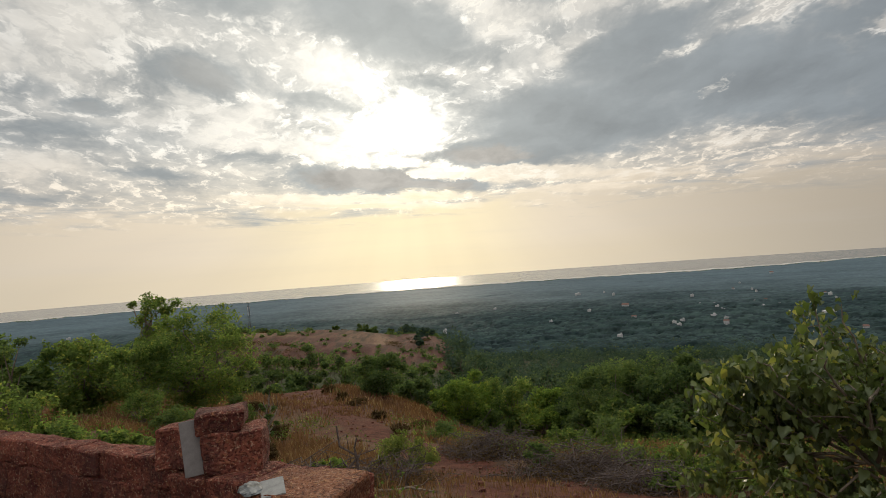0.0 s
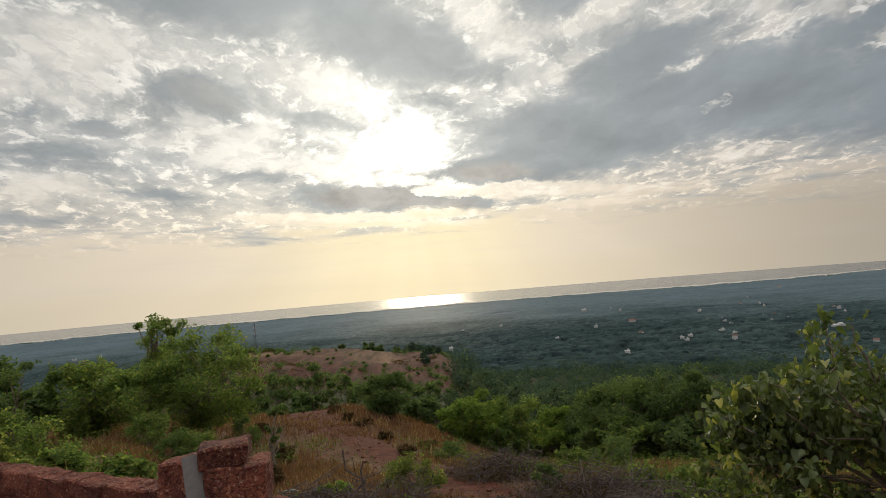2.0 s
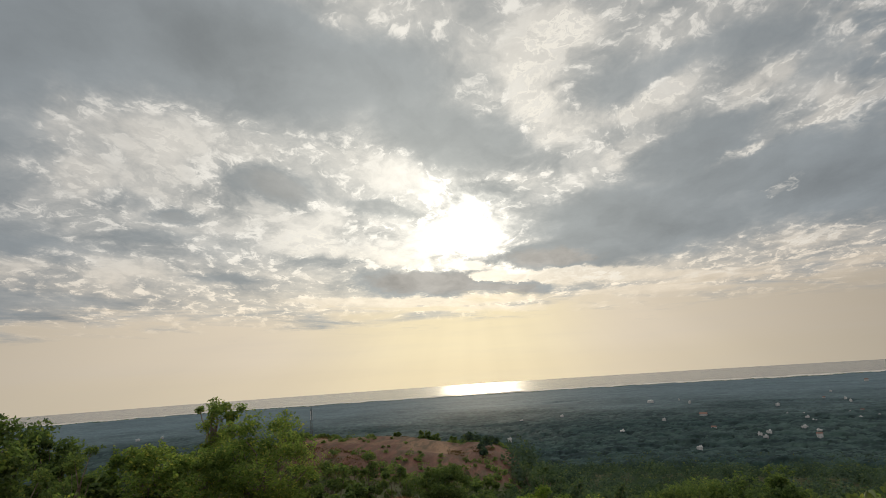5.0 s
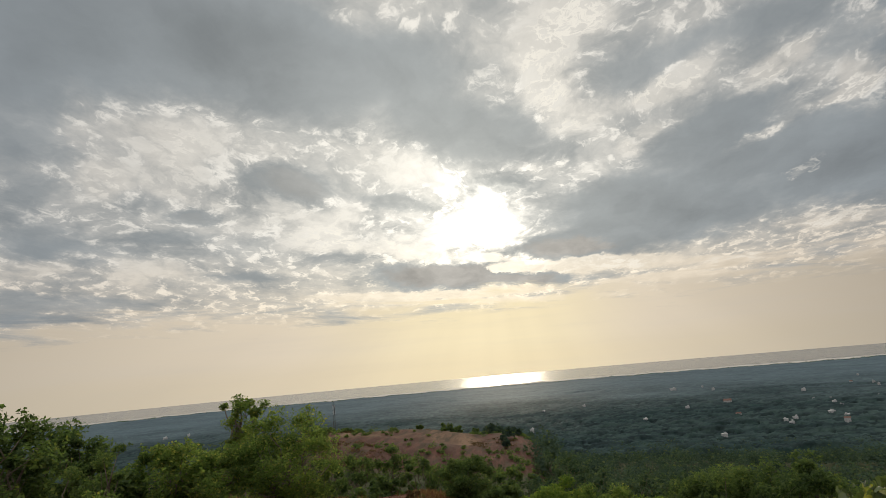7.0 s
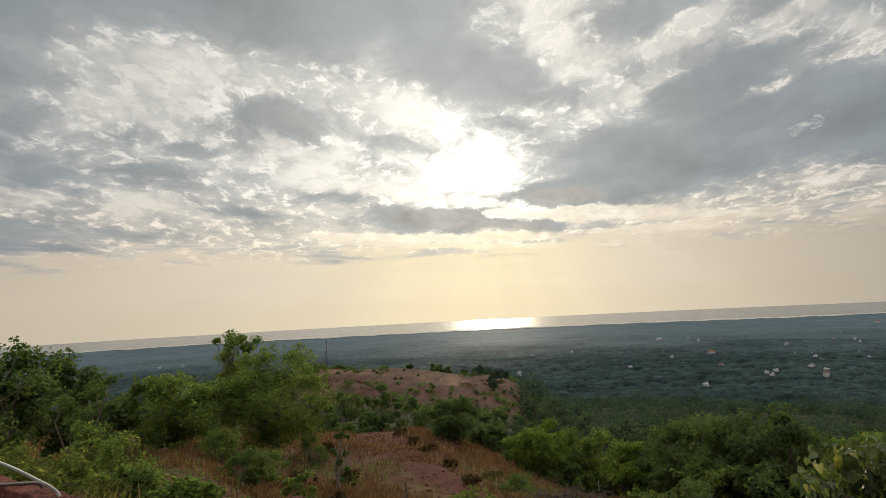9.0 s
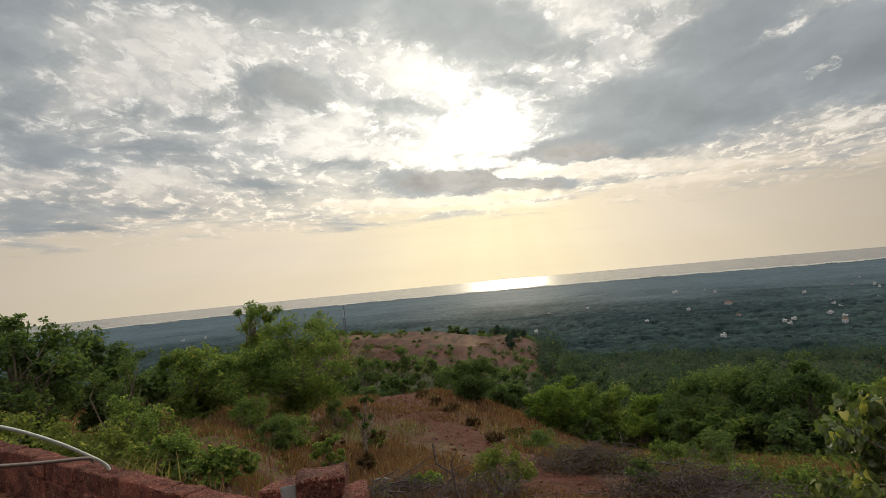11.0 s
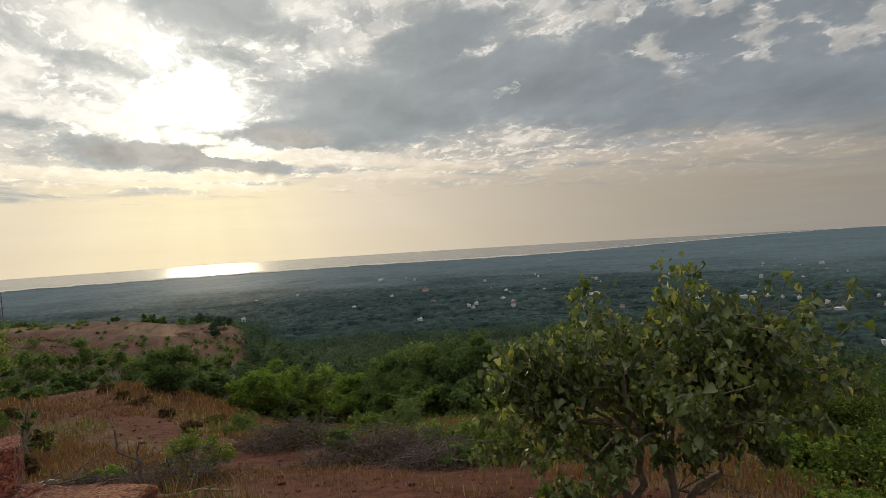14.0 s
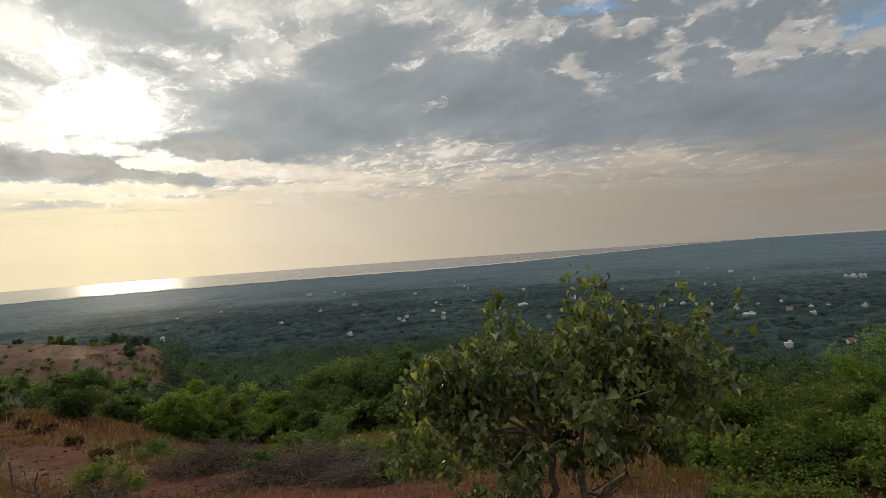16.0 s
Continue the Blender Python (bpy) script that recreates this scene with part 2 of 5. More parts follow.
    # bright threads in the breaks
    thread = n.step(n.m("ABSOLUTE", n.m("SUBTRACT", n.mix(n.step(el, 10.0, 6.0), cells, sheets), 0.47)), 0.055, 0.01)
    thread = n.m("MULTIPLY", n.m("MULTIPLY", thread, n.step(fine, 0.60, 0.42)), n.m("MULTIPLY", n.step(light, 0.25, 0.7), n.m("MULTIPLY_ADD", north, -0.5, 1.0)))
    deckcol = n.mix(n.m("MULTIPLY", thread, 0.6), deckcol, n.mix(near, (0.78, 0.75, 0.70), (1.25, 1.16, 0.95)))
    # open sky behind the thinnest parts
    sky = n.node("ShaderNodeTexSky")
    sky.sky_type, sky.sun_disc = "NISHITA", False
    sky.sun_elevation, sky.sun_rotation = radians(SUN_EL), radians(SUN_AZ)
    blue = n.vm("MULTIPLY", sky.outputs[0], (0.075, 0.094, 0.112))
    hole = banks(BLUE + [(75, 24, 12, 6, 0, 1.0)], tight)
    hole = n.m("MULTIPLY", n.m("MULTIPLY", n.step(hole, 0.02, 0.3), n.step(n.m("ADD", hole, n.m("MULTIPLY", n.m("SUBTRACT", fine, 0.5), 2.6)), 0.25, 0.75)), 0.75)
    deckcol = n.mix(hole, deckcol, blue)
    # haze low over the sea
    off = n.m("ADD", az, -SUN_AZ)
    off = n.m("POWER", n.m("MAXIMUM", n.m("MULTIPLY", off, 1 / 32.0), n.m("MULTIPLY", off, -1 / 46.0)), 1.4)
    low_sun = n.m("POWER", 2.718, n.m("MULTIPLY", off, -1.0))
    haze = n.mix(low_sun, (0.222, 0.198, 0.170), n.mix(n.step(low_sun, 0.70, 0.98), (0.93, 0.80, 0.615), (0.97, 0.83, 0.545)))
    bars = n.noise(n.vec(n.m("MULTIPLY", az, 0.035), n.m("MULTIPLY", el, 0.5), 0.0), 2.0, 3)
    haze = n.mix(n.m("MULTIPLY", n.step(bars, 0.4, 0.75), 0.10), haze, (0.52, 0.49, 0.46))
    haze = n.mix(n.step(el, 0.0, 2.5, 0.45, 0.0), haze, n.mix(low_sun, (0.22, 0.215, 0.22), (0.88, 0.73, 0.47)))
    # faint shafts below the sun
    turned = n.m("ARCTAN2", n.m("ADD", az, -SUN_AZ), n.m("ADD", n.m("MULTIPLY", el, -1.0), SUN_EL + 2))
    shaft = n.noise(n.vec(n.m("MULTIPLY", turned, 1.5), 0.0, 3.0), 2.0, 3, 0.5)
    haze = n.vm("SCALE", haze, scale=n.step(shaft, 0.3, 0.7, 0.955, 1.035, smooth=False))
    band = n.step(n.m("ADD", el, n.m("MULTIPLY", n.m("SUBTRACT", sheets, 0.5), 7.0)), n.step(az, 22.0, 45.0, 6.8, 9.6), n.step(az, 22.0, 45.0, 4.4, 2.6))
    col = n.mix(band, deckcol, haze)
    # the sun's disc, veiled
    core = n.m("POWER", 2.718, n.m("MULTIPLY", n.m("POWER", n.m("DIVIDE", n.m("ADD", far, n.m("MULTIPLY", n.m("SUBTRACT", fine, 0.5), 14.0)), 2.9), 2.0), -1.0))
    core = n.m("MULTIPLY", n.m("MULTIPLY", core, n.step(small, 0.9, 0.1, 0.05, 1.0)), n.step(body, 0.0, 1.0, 1.0, 0.25))
    col = n.vm("ADD", col, n.vm("SCALE", (1.0, 0.95, 0.82), scale=n.m("MULTIPLY", core, 1.1)))
    bg = n.node("ShaderNodeBackground")
    n.put(bg.inputs[0], col)
    bg.inputs[1].default_value = 1.0
    n.put(n.node("ShaderNodeOutputWorld").inputs[0], bg.outputs[0])


make_world()
sun = new("sun", bpy.data.lights.new("sun", "SUN"))
sun.data.energy, sun.data.angle, sun.data.color = 1.2, radians(3.5), (1.0, 0.86, 0.64)
sun.matrix_basis = look((0, 0, 0), (-math.sin(radians(SUN_AZ)) * math.cos(radians(SUN_EL)), -math.cos(radians(SUN_AZ)) * math.cos(radians(SUN_EL)), -math.sin(radians(SUN_EL))))


# ---- materials ----
def material(name):
    mt = bpy.data.materials.new(name)
    mt.use_nodes = True
    mt.node_tree.nodes.clear()
    return mt, Net(mt.node_tree)


def surface(n, color, rough=0.8, bump=None, strength=0.5, dist=0.02, spec=0.3, metal=0.0):
    b = n.node("ShaderNodeBsdfPrincipled")
    n.put(b.inputs["Base Color"], (*color, 1) if isinstance(color, tuple) else color)
    n.put(b.inputs["Roughness"], rough)
    b.inputs["Specular IOR Level"].default_value = spec
    b.inputs["Metallic"].default_value = metal
    if bump is not None:
        bp = n.node("ShaderNodeBump")
        bp.inputs["Strength"].default_value, bp.inputs["Distance"].default_value = strength, dist
        n.put(bp.inputs["Height"], bump)
        n.t.links.new(bp.outputs[0], b.inputs["Normal"])
    n.put(n.node("ShaderNodeOutputMaterial").inputs[0], b.outputs[0])
    return b


def place(n):
    return n.node("ShaderNodeNewGeometry").outputs["Position"]


def plain(name, a, b, scale=8.0, rough=0.8, bump=0.3, dist=0.01, spec=0.3, metal=0.0):
    """Two tones broken up by noise at two scales."""
    mt, n = material(name)
    p = n.node("ShaderNodeTexCoord").outputs["Object"]
    f1, f2 = n.noise(p, scale, 6, 0.6), n.noise(p, scale * 7, 4, 0.6)
    col = n.mix(n.step(n.m("ADD", n.m("MULTIPLY", f1, 0.7), n.m("MULTIPLY", f2, 0.3)), 0.35, 0.65), a, b)
    surface(n, col, rough, f2, bump, dist, spec, metal)
    return mt


def leaf_material(name, dark, light, yellow, through=0.35, gloss=0.35, patch=0.6, crowns=False):
    """Leaves: each a tone of its own, with lighter and darker patches in the crown, letting some light through."""
    mt, n = material(name)
    geo = n.node("ShaderNodeNewGeometry")
    rnd = geo.outputs["Random Per Island"]
    big = n.noise(geo.outputs["Position"], patch, 3, 0.6)
    tone = n.m("ADD", n.m("MULTIPLY", rnd, 0.55), n.m("MULTIPLY", n.step(big, 0.3, 0.7), 0.45))
    if crowns:
        att = n.node("ShaderNodeAttribute")
        att.attribute_name = "crown_tone"
        tone = n.m("ADD", n.m("MULTIPLY", tone, 0.4), n.m("MULTIPLY", att.outputs["Fac"], 0.6))
    col = n.mix(tone, dark, light)
    col = n.mix(n.step(n.m("ADD", rnd, n.m("MULTIPLY", big, 0.4)), 1.02, 1.2), col, yellow)
    b = n.node("ShaderNodeBsdfPrincipled")
    n.put(b.inputs["Base Color"], col)
    b.inputs["Roughness"].default_value = 0.48
    b.inputs["Specular IOR Level"].default_value = gloss
    tr = n.node("ShaderNodeBsdfTranslucent")
    n.put(tr.inputs[0], n.mix(1.0, col, (1.3, 1.45, 0.75), "MULTIPLY"))
    mx = n.node("ShaderNodeMixShader")
    mx.inputs[0].default_value = through
    n.t.links.new(b.outputs[0], mx.inputs[1])
    n.t.links.new(tr.outputs[0], mx.inputs[2])
    n.put(n.node("ShaderNodeOutputMaterial").inputs[0], mx.outputs[0])
    return mt


def ground_material():
    mt, n = material("hillside")
    p = place(n)
    att = n.node("ShaderNodeAttribute")
    att.attribute_name = "cover"
    sep = n.node("ShaderNodeSeparateColor")
    n.put(sep.inputs[0], att.outputs["Color"])
    dirt, wood, plainland = sep.outputs
    f1, f2, f3 = n.noise(p, 0.35, 6, 0.6), n.noise(p, 3.5, 6, 0.65), n.noise(p, 22, 4, 0.6)
    f0 = n.noise(p, 0.06, 4, 0.6)
    soil = n.mix(n.step(f2, 0.3, 0.7), (0.042, 0.0165, 0.0125), (0.108, 0.043, 0.029))
    soil = n.mix(n.m("MULTIPLY", n.step(f3, 0.54, 0.70), 0.6), soil, (0.165, 0.078, 0.052))
    soil = n.mix(n.m("MULTIPLY", n.step(n.noise(p, 1.1, 6, 0.7), 0.50, 0.66), 0.55), soil, (0.085, 0.046, 0.028))
    straw = n.mix(n.step(f2, 0.3, 0.7), (0.066, 0.039, 0.026), (0.135, 0.082, 0.050))
    edge = n.step(n.m("ADD", dirt, n.m("ADD", n.m("MULTIPLY", n.m("SUBTRACT", f2, 0.5), 1.1), n.m("MULTIPLY", n.m("SUBTRACT", f1, 0.5), 1.3))), 0.35, 0.75)
    col = n.mix(edge, n.mix(n.step(n.m("ADD", n.m("MULTIPLY", f1, 0.6), n.m("MULTIPLY", f0, 0.4)), 0.46, 0.62), straw, soil), soil)
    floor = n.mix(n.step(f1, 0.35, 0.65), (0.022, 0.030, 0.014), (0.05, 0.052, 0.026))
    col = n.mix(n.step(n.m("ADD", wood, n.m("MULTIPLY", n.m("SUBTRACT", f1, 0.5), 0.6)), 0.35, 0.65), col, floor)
    g1, g2 = n.noise(p, 0.0045, 6, 0.6), n.noise(p, 0.035, 5, 0.65)
    fields = n.mix(n.step(n.m("ADD", n.m("MULTIPLY", g1, 0.6), n.m("MULTIPLY", g2, 0.4)), 0.38, 0.66), (0.020, 0.032, 0.024), (0.055, 0.070, 0.050))
    col = n.mix(plainland, col, fields)
    # the bare hill: red soil, straw on its crest, dark scrubby blotches
    band = n.node("ShaderNodeMapping")
    n.put(band.inputs[0], p)
    band.inputs["Scale"].default_value = (0.07, 0.035, 0.05)
    streak = n.node("ShaderNodeMapping")
    n.put(streak.inputs[0], p)
    streak.inputs["Scale"].default_value = (0.45, 0.07, 0.3)
    h1, h2, h3 = n.noise(band.outputs[0], 1.0, 8, 0.68, 0.4), n.noise(streak.outputs[0], 0.45, 8, 0.7), n.noise(streak.outputs[0], 1.3, 6, 0.68)
    hill = n.mix(n.step(h2, 0.40, 0.62), (0.055, 0.026, 0.021), (0.118, 0.056, 0.042))
    grassy = n.step(n.m("ADD", n.m("MULTIPLY", h1, 1.3), n.m("MULTIPLY", dirt, 0.40)), 0.84, 1.06)
    hill = n.mix(grassy, hill, n.mix(n.step(h3, 0.35, 0.65), (0.090, 0.052, 0.035), (0.175, 0.108, 0.068)))
    hill = n.mix(n.m("MULTIPLY", n.step(n.m("ADD", n.m("MULTIPLY", h2, 0.55), n.m("MULTIPLY", h3, 0.45)), 0.485, 0.56), 0.85), hill, (0.036, 0.028, 0.019))
    col = n.mix(att.outputs["Alpha"], col, hill)
    surface(n, col, 0.92, n.m("ADD", f2, n.m("MULTIPLY", f3, 0.5)), 0.8, 0.08, 0.03)
    return mt


def sea_material():
    mt, n = material("sea")
    p = place(n)
    st = n.node("ShaderNodeMapping")
    n.put(st.inputs[0], p)
    st.inputs["Scale"].default_value = (0.012, 0.05, 1)
    f = n.noise(st.outputs[0], 1.0, 6, 0.6)
    surface(n, n.mix(f, (0.035, 0.045, 0.05), (0.065, 0.075, 0.075)), 0.18, n.noise(p, 0.05, 4, 0.6), 0.55, 4.0, 0.25)
    return mt


def laterite_material(name, dark, mid, warm, stained):
    """Pitted laterite stone; fresh faces are more orange and less stained."""
    mt, n = material(name)
    p = n.node("ShaderNodeTexCoord").outputs["Object"]
    rnd = n.node("ShaderNodeObjectInfo").outputs["Random"]
    q = n.vm("ADD", p, n.vm("SCALE", (7.3, 3.1, 5.7), scale=rnd))
    f1, f2 = n.noise(q, 9, 6, 0.65), n.noise(q, 45, 5, 0.65)
    pit = n.step(n.noise(q, 105, 3, 0.55), 0.36, 0.50)
    hollow = n.step(n.noise(q, 38, 4, 0.6), 0.30, 0.42)
    col = n.mix(n.step(f1, 0.3, 0.7), dark, mid)
    col = n.mix(n.step(f2, 0.52, 0.72), col, warm)
    col = n.mix(n.m("MULTIPLY", n.step(n.m("MINIMUM", pit, hollow), 0.8, 0.0), 0.6), col, (0.060, 0.022, 0.019))
    col = n.mix(n.m("MULTIPLY", n.step(n.noise(q, 78, 4, 0.7), 0.56, 0.64), 0.9), col, (0.46, 0.27, 0.18))
    stain = n.step(n.noise(q, 5, 6, 0.65), 0.42, 0.66)
    col = n.mix(n.m("MULTIPLY", stain, stained), col, (0.042, 0.020, 0.020))
    tone = n.step(rnd, 0, 1, 0.65, 1.0, smooth=False)
    col = n.vm("SCALE", col, scale=tone)
    surface(n, col, 0.9, n.m("ADD", n.m("ADD", n.m("MULTIPLY", pit, 0.6), n.m("MULTIPLY", hollow, 0.6)), n.m("ADD", f2, f1)), 1.0, 0.02, 0.2)
    return mt


GROUND, SEA = ground_material(), sea_material()
LATERITE = laterite_material("laterite", (0.125, 0.032, 0.025), (0.285, 0.088, 0.057), (0.34, 0.145, 0.072), 0.58)
LATERITE_FRESH = laterite_material("fresh_laterite", (0.20, 0.068, 0.036), (0.40, 0.170, 0.085), (0.46, 0.24, 0.11), 0.25)
BARK = plain("bark", (0.11, 0.085, 0.063), (0.23, 0.185, 0.14), 14, 0.9, 0.8, 0.01)
TWIG = plain("dead_wood", (0.036, 0.025, 0.022), (0.135, 0.104, 0.092), 20, 0.9, 0.6, 0.004)
LEAF_MID = leaf_material("leaves_green", (0.052, 0.084, 0.033), (0.205, 0.258, 0.088), (0.28, 0.26, 0.08), 0.64, 0.0)
LEAF_THICKET = leaf_material("leaves_thicket", (0.034, 0.056, 0.018), (0.122, 0.158, 0.047), (0.24, 0.23, 0.06), 0.54, 0.0)
LEAF_DARK = leaf_material("leaves_dark", (0.036, 0.060, 0.031), (0.145, 0.190, 0.078), (0.16, 0.18, 0.06), 0.56, 0.0)
LEAF_FRESH = leaf_material("leaves_fresh", (0.066, 0.106, 0.028), (0.200, 0.268, 0.068), (0.25, 0.26, 0.05), 0.54, 0.0)
LEAF_BIG = leaf_material("leaves_broad", (0.017, 0.032, 0.014), (0.168, 0.205, 0.066), (0.31, 0.29, 0.07), 0.40, 0.50, 1.6)
# distant woods: leaf tones shifted to blue-grey, haze mixed into the colour
LEAF_WOODS = leaf_material("leaves_far_hazed", (0.024, 0.044, 0.034), (0.105, 0.142, 0.088), (0.11, 0.13, 0.06), 0.42, 0.0, 0.16)
LEAF_CANOPY = leaf_material("leaves_woods_hazed", (0.018, 0.034, 0.031), (0.088, 0.122, 0.094), (0.10, 0.12, 0.06), 0.42, 0.0, 0.16, True)
BROWN_SCRUB = leaf_material("brown_scrub", (0.045, 0.030, 0.018), (0.115, 0.075, 0.042), (0.16, 0.11, 0.06), 0.35, 0.0, 0.1)
LEAF_OLIVE = leaf_material("leaves_olive", (0.085, 0.105, 0.036), (0.215, 0.235, 0.080), (0.34, 0.30, 0.10), 0.58, 0.0)
GRASS_DRY = leaf_material("dry_grass", (0.100, 0.050, 0.034), (0.215, 0.116, 0.068), (0.28, 0.20, 0.12), 0.35, 0.0, 0.5)
GRASS_TALL = leaf_material("tall_grass", (0.17, 0.13, 0.05), (0.32, 0.25, 0.11), (0.40, 0.31, 0.16), 0.4, 0.05, 1.0)
GRASS_GREEN = leaf_material("green_herbs", (0.05, 0.075, 0.02), (0.12, 0.17, 0.04), (0.25, 0.22, 0.06), 0.35, 0.0, 1.0)


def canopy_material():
    """Tree tops seen from far off: dark green; haze put into colour and sheen."""
    mt, n = material("tree_tops")
    p = place(n)
    f1, f2, f3 = n.noise(p, 0.004, 5, 0.6), n.noise(p, 0.03, 5, 0.65), n.noise(p, 0.16, 4, 0.6)
    mixf = n.m("ADD", n.m("ADD", n.m("MULTIPLY", f1, 0.4), n.m("MULTIPLY", f2, 0.35)), n.m("MULTIPLY", f3, 0.25))
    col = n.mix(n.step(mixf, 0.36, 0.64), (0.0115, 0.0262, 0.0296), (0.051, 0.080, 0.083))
    # colour turns paler, bluer and flatter with distance, painted in for haze
    unhazed = n.step(n.m("ADD", n.vm("LENGTH", p), n.m("MULTIPLY", n.m("SUBTRACT", f1, 0.5), 1100)), 2100, 700)
    col = n.mix(unhazed, col, n.mix(n.step(mixf, 0.36, 0.64), (0.015, 0.031, 0.027), (0.049, 0.076, 0.064)))
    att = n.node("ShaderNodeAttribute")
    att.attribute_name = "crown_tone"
    col = n.vm("SCALE", col, scale=n.step(att.outputs["Fac"], 0.0, 1.0, n.m("ADD", 0.74, n.m("MULTIPLY", unhazed, -0.36)), n.m("ADD", 1.16, n.m("MULTIPLY", unhazed, 0.26)), smooth=False))
    b = n.node("ShaderNodeBsdfPrincipled")
    n.put(b.inputs["Base Color"], col)
    b.inputs["Roughness"].default_value = 0.68
    # more gloss and bluish sheen farther off imitate hazy air
    n.put(b.inputs["Specular IOR Level"], n.step(unhazed, 0.0, 1.0, 0.022, 0.0))
    n.put(b.inputs["Sheen Weight"], n.step(unhazed, 0.0, 1.0, 0.38, 0.13))
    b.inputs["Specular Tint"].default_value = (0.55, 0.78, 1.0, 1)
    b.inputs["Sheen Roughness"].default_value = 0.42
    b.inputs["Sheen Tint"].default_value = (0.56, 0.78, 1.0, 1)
    tr = n.node("ShaderNodeBsdfTranslucent")
    n.put(tr.inputs[0], n.mix(1.0, col, (2.2, 2.5, 2.0), "MULTIPLY"))
    mx = n.node("ShaderNodeMixShader")
    mx.inputs[0].default_value = 0.4
    n.t.links.new(b.outputs[0], mx.inputs[1])
    n.t.links.new(tr.outputs[0], mx.inputs[2])
    n.put(n.node("ShaderNodeOutputMaterial").inputs[0], mx.outputs[0])
    return mt


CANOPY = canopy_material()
WHITE = plain("limewash", (0.40, 0.40, 0.40), (0.52, 0.52, 0.52), 0.6, 0.85, 0.1, 0.02)
ROOF = plain("roof_tiles", (0.12, 0.075, 0.06), (0.18, 0.11, 0.09), 1.0, 0.85, 0.3, 0.05)
PANE = plain("dull_window", (0.33, 0.34, 0.35), (0.40, 0.41, 0.42), 1.0, 0.2, 0.0, 0.01, 0.5)
STEEL = plain("weathered_steel", (0.05, 0.05, 0.05), (0.10, 0.10, 0.10), 3, 0.6, 0.1, 0.01, 0.4, 0.2)
TILE = plain("ceramic_tile", (0.14, 0.13, 0.125), (0.20, 0.185, 0.18), 30, 0.55, 0.2, 0.002)
HOSE = plain("pale_hose", (0.42, 0.47, 0.42), (0.52, 0.56, 0.50), 30, 0.45, 0.1, 0.002)
PIPE = plain("dark_pipe", (0.10, 0.075, 0.065), (0.16, 0.12, 0.11), 30, 0.6, 0.2, 0.002)
SACK = plain("woven_sack", (0.14, 0.19, 0.165), (0.40, 0.43, 0.40), 25, 0.7, 0.4, 0.004)
CARD = plain("pale_tile", (0.15, 0.15, 0.145), (0.22, 0.22, 0.21), 30, 0.6, 0.2, 0.002)
PAPER = plain("printed_wrapper", (0.010, 0.012, 0.014), (0.17, 0.18, 0.18), 14, 0.65, 0.2, 0.002)
BEACH = plain("beach_sand", (0.32, 0.30, 0.27), (0.44, 0.42, 0.38), 0.02, 0.9, 0.1, 0.1)


# ---- mesh helpers ----
def smooth(t, lo, hi):
    u = np.clip((np.asarray(t, float) - lo) / (hi - lo), 0, 1)
    return u * u * (3 - 2 * u)


def mesh_from(name, verts, faces, mat, shade=False):
    """A mesh from arrays; faces is an (n, k) array, or a list of them."""
    me = bpy.data.meshes.new(name)
    groups = faces if isinstance(faces, list) else [faces]
    groups = [np.asarray(g, np.int32) for g in groups if len(g)]
    loops = np.concatenate([g.ravel() for g in groups])
    sizes = np.concatenate([np.full(len(g), g.shape[1], np.int32) for g in groups])
    me.vertices.add(len(verts))
    me.vertices.foreach_set("co", np.asarray(verts, np.float32).ravel())
    me.loops.add(len(loops))
    me.loops.foreach_set("vertex_index", loops)
    me.polygons.add(len(sizes))
    me.polygons.foreach_set("loop_start", np.concatenate([[0], np.cumsum(sizes)[:-1]]).astype(np.int32))
    if shade:
        me.polygons.foreach_set("use_smooth", np.ones(len(sizes), bool))
    me.update(calc_edges=True)
    me.validate()
    me.materials.append(mat)
    return me


def part(name, data, parent, label="", m=None):
    """A mesh object under a thing or a part."""
    ob = new(name, data)
    ob.parent = parent
    if m is not None:
        ob.matrix_basis = m
    return tagged(ob, label)


def thing(name, label, category, m, group="", kind=""):
    ob = new(name)
    ob.empty_display_size = 0.2
    ob.matrix_basis = m
    return tagged(ob, label, category, group, kind)


def bm_mesh(name, bm, mat, shade=False):
    me = bpy.data.meshes.new(name)
    bm.to_mesh(me)
    bm.free()
    me.materials.append(mat)
    if shade:
        me.polygons.foreach_set("use_smooth", np.ones(len(me.polygons), bool))
    return me


def tubes(paths, sides=6):
    """Vertices and quads of tapered tubes; each path is a list of (point, radius)."""
    vs, fs, base = [], [], 0
    for path in paths:
        pts = np.array([p for p, _ in path], float)
        rad = np.array([r for _, r in path], float)
        d = np.gradient(pts, axis=0)
        d /= np.linalg.norm(d, axis=1)[:, None] + 1e-9
        ref = np.where(np.abs(d[:, 2:]) > 0.9, [[1.0, 0, 0]], [[0, 0, 1.0]])
        u = np.cross(d, ref)
        u /= np.linalg.norm(u, axis=1)[:, None] + 1e-9
        w = np.cross(d, u)
        a = np.linspace(0, 2 * np.pi, sides, endpoint=False)
        ring = pts[:, None] + rad[:, None, None] * (np.cos(a)[None, :, None] * u[:, None] + np.sin(a)[None, :, None] * w[:, None])
        vs.append(ring.reshape(-1, 3))
        k = len(pts)
        i, j = np.meshgrid(np.arange(k - 1), np.arange(sides), indexing="ij")
        j2 = (j + 1) % sides
        fs.append(np.stack([i * sides + j, i * sides + j2, (i + 1) * sides + j2, (i + 1) * sides + j], -1).reshape(-1, 4) + base)
        base += k * sides
    return np.concatenate(vs), np.concatenate(fs)


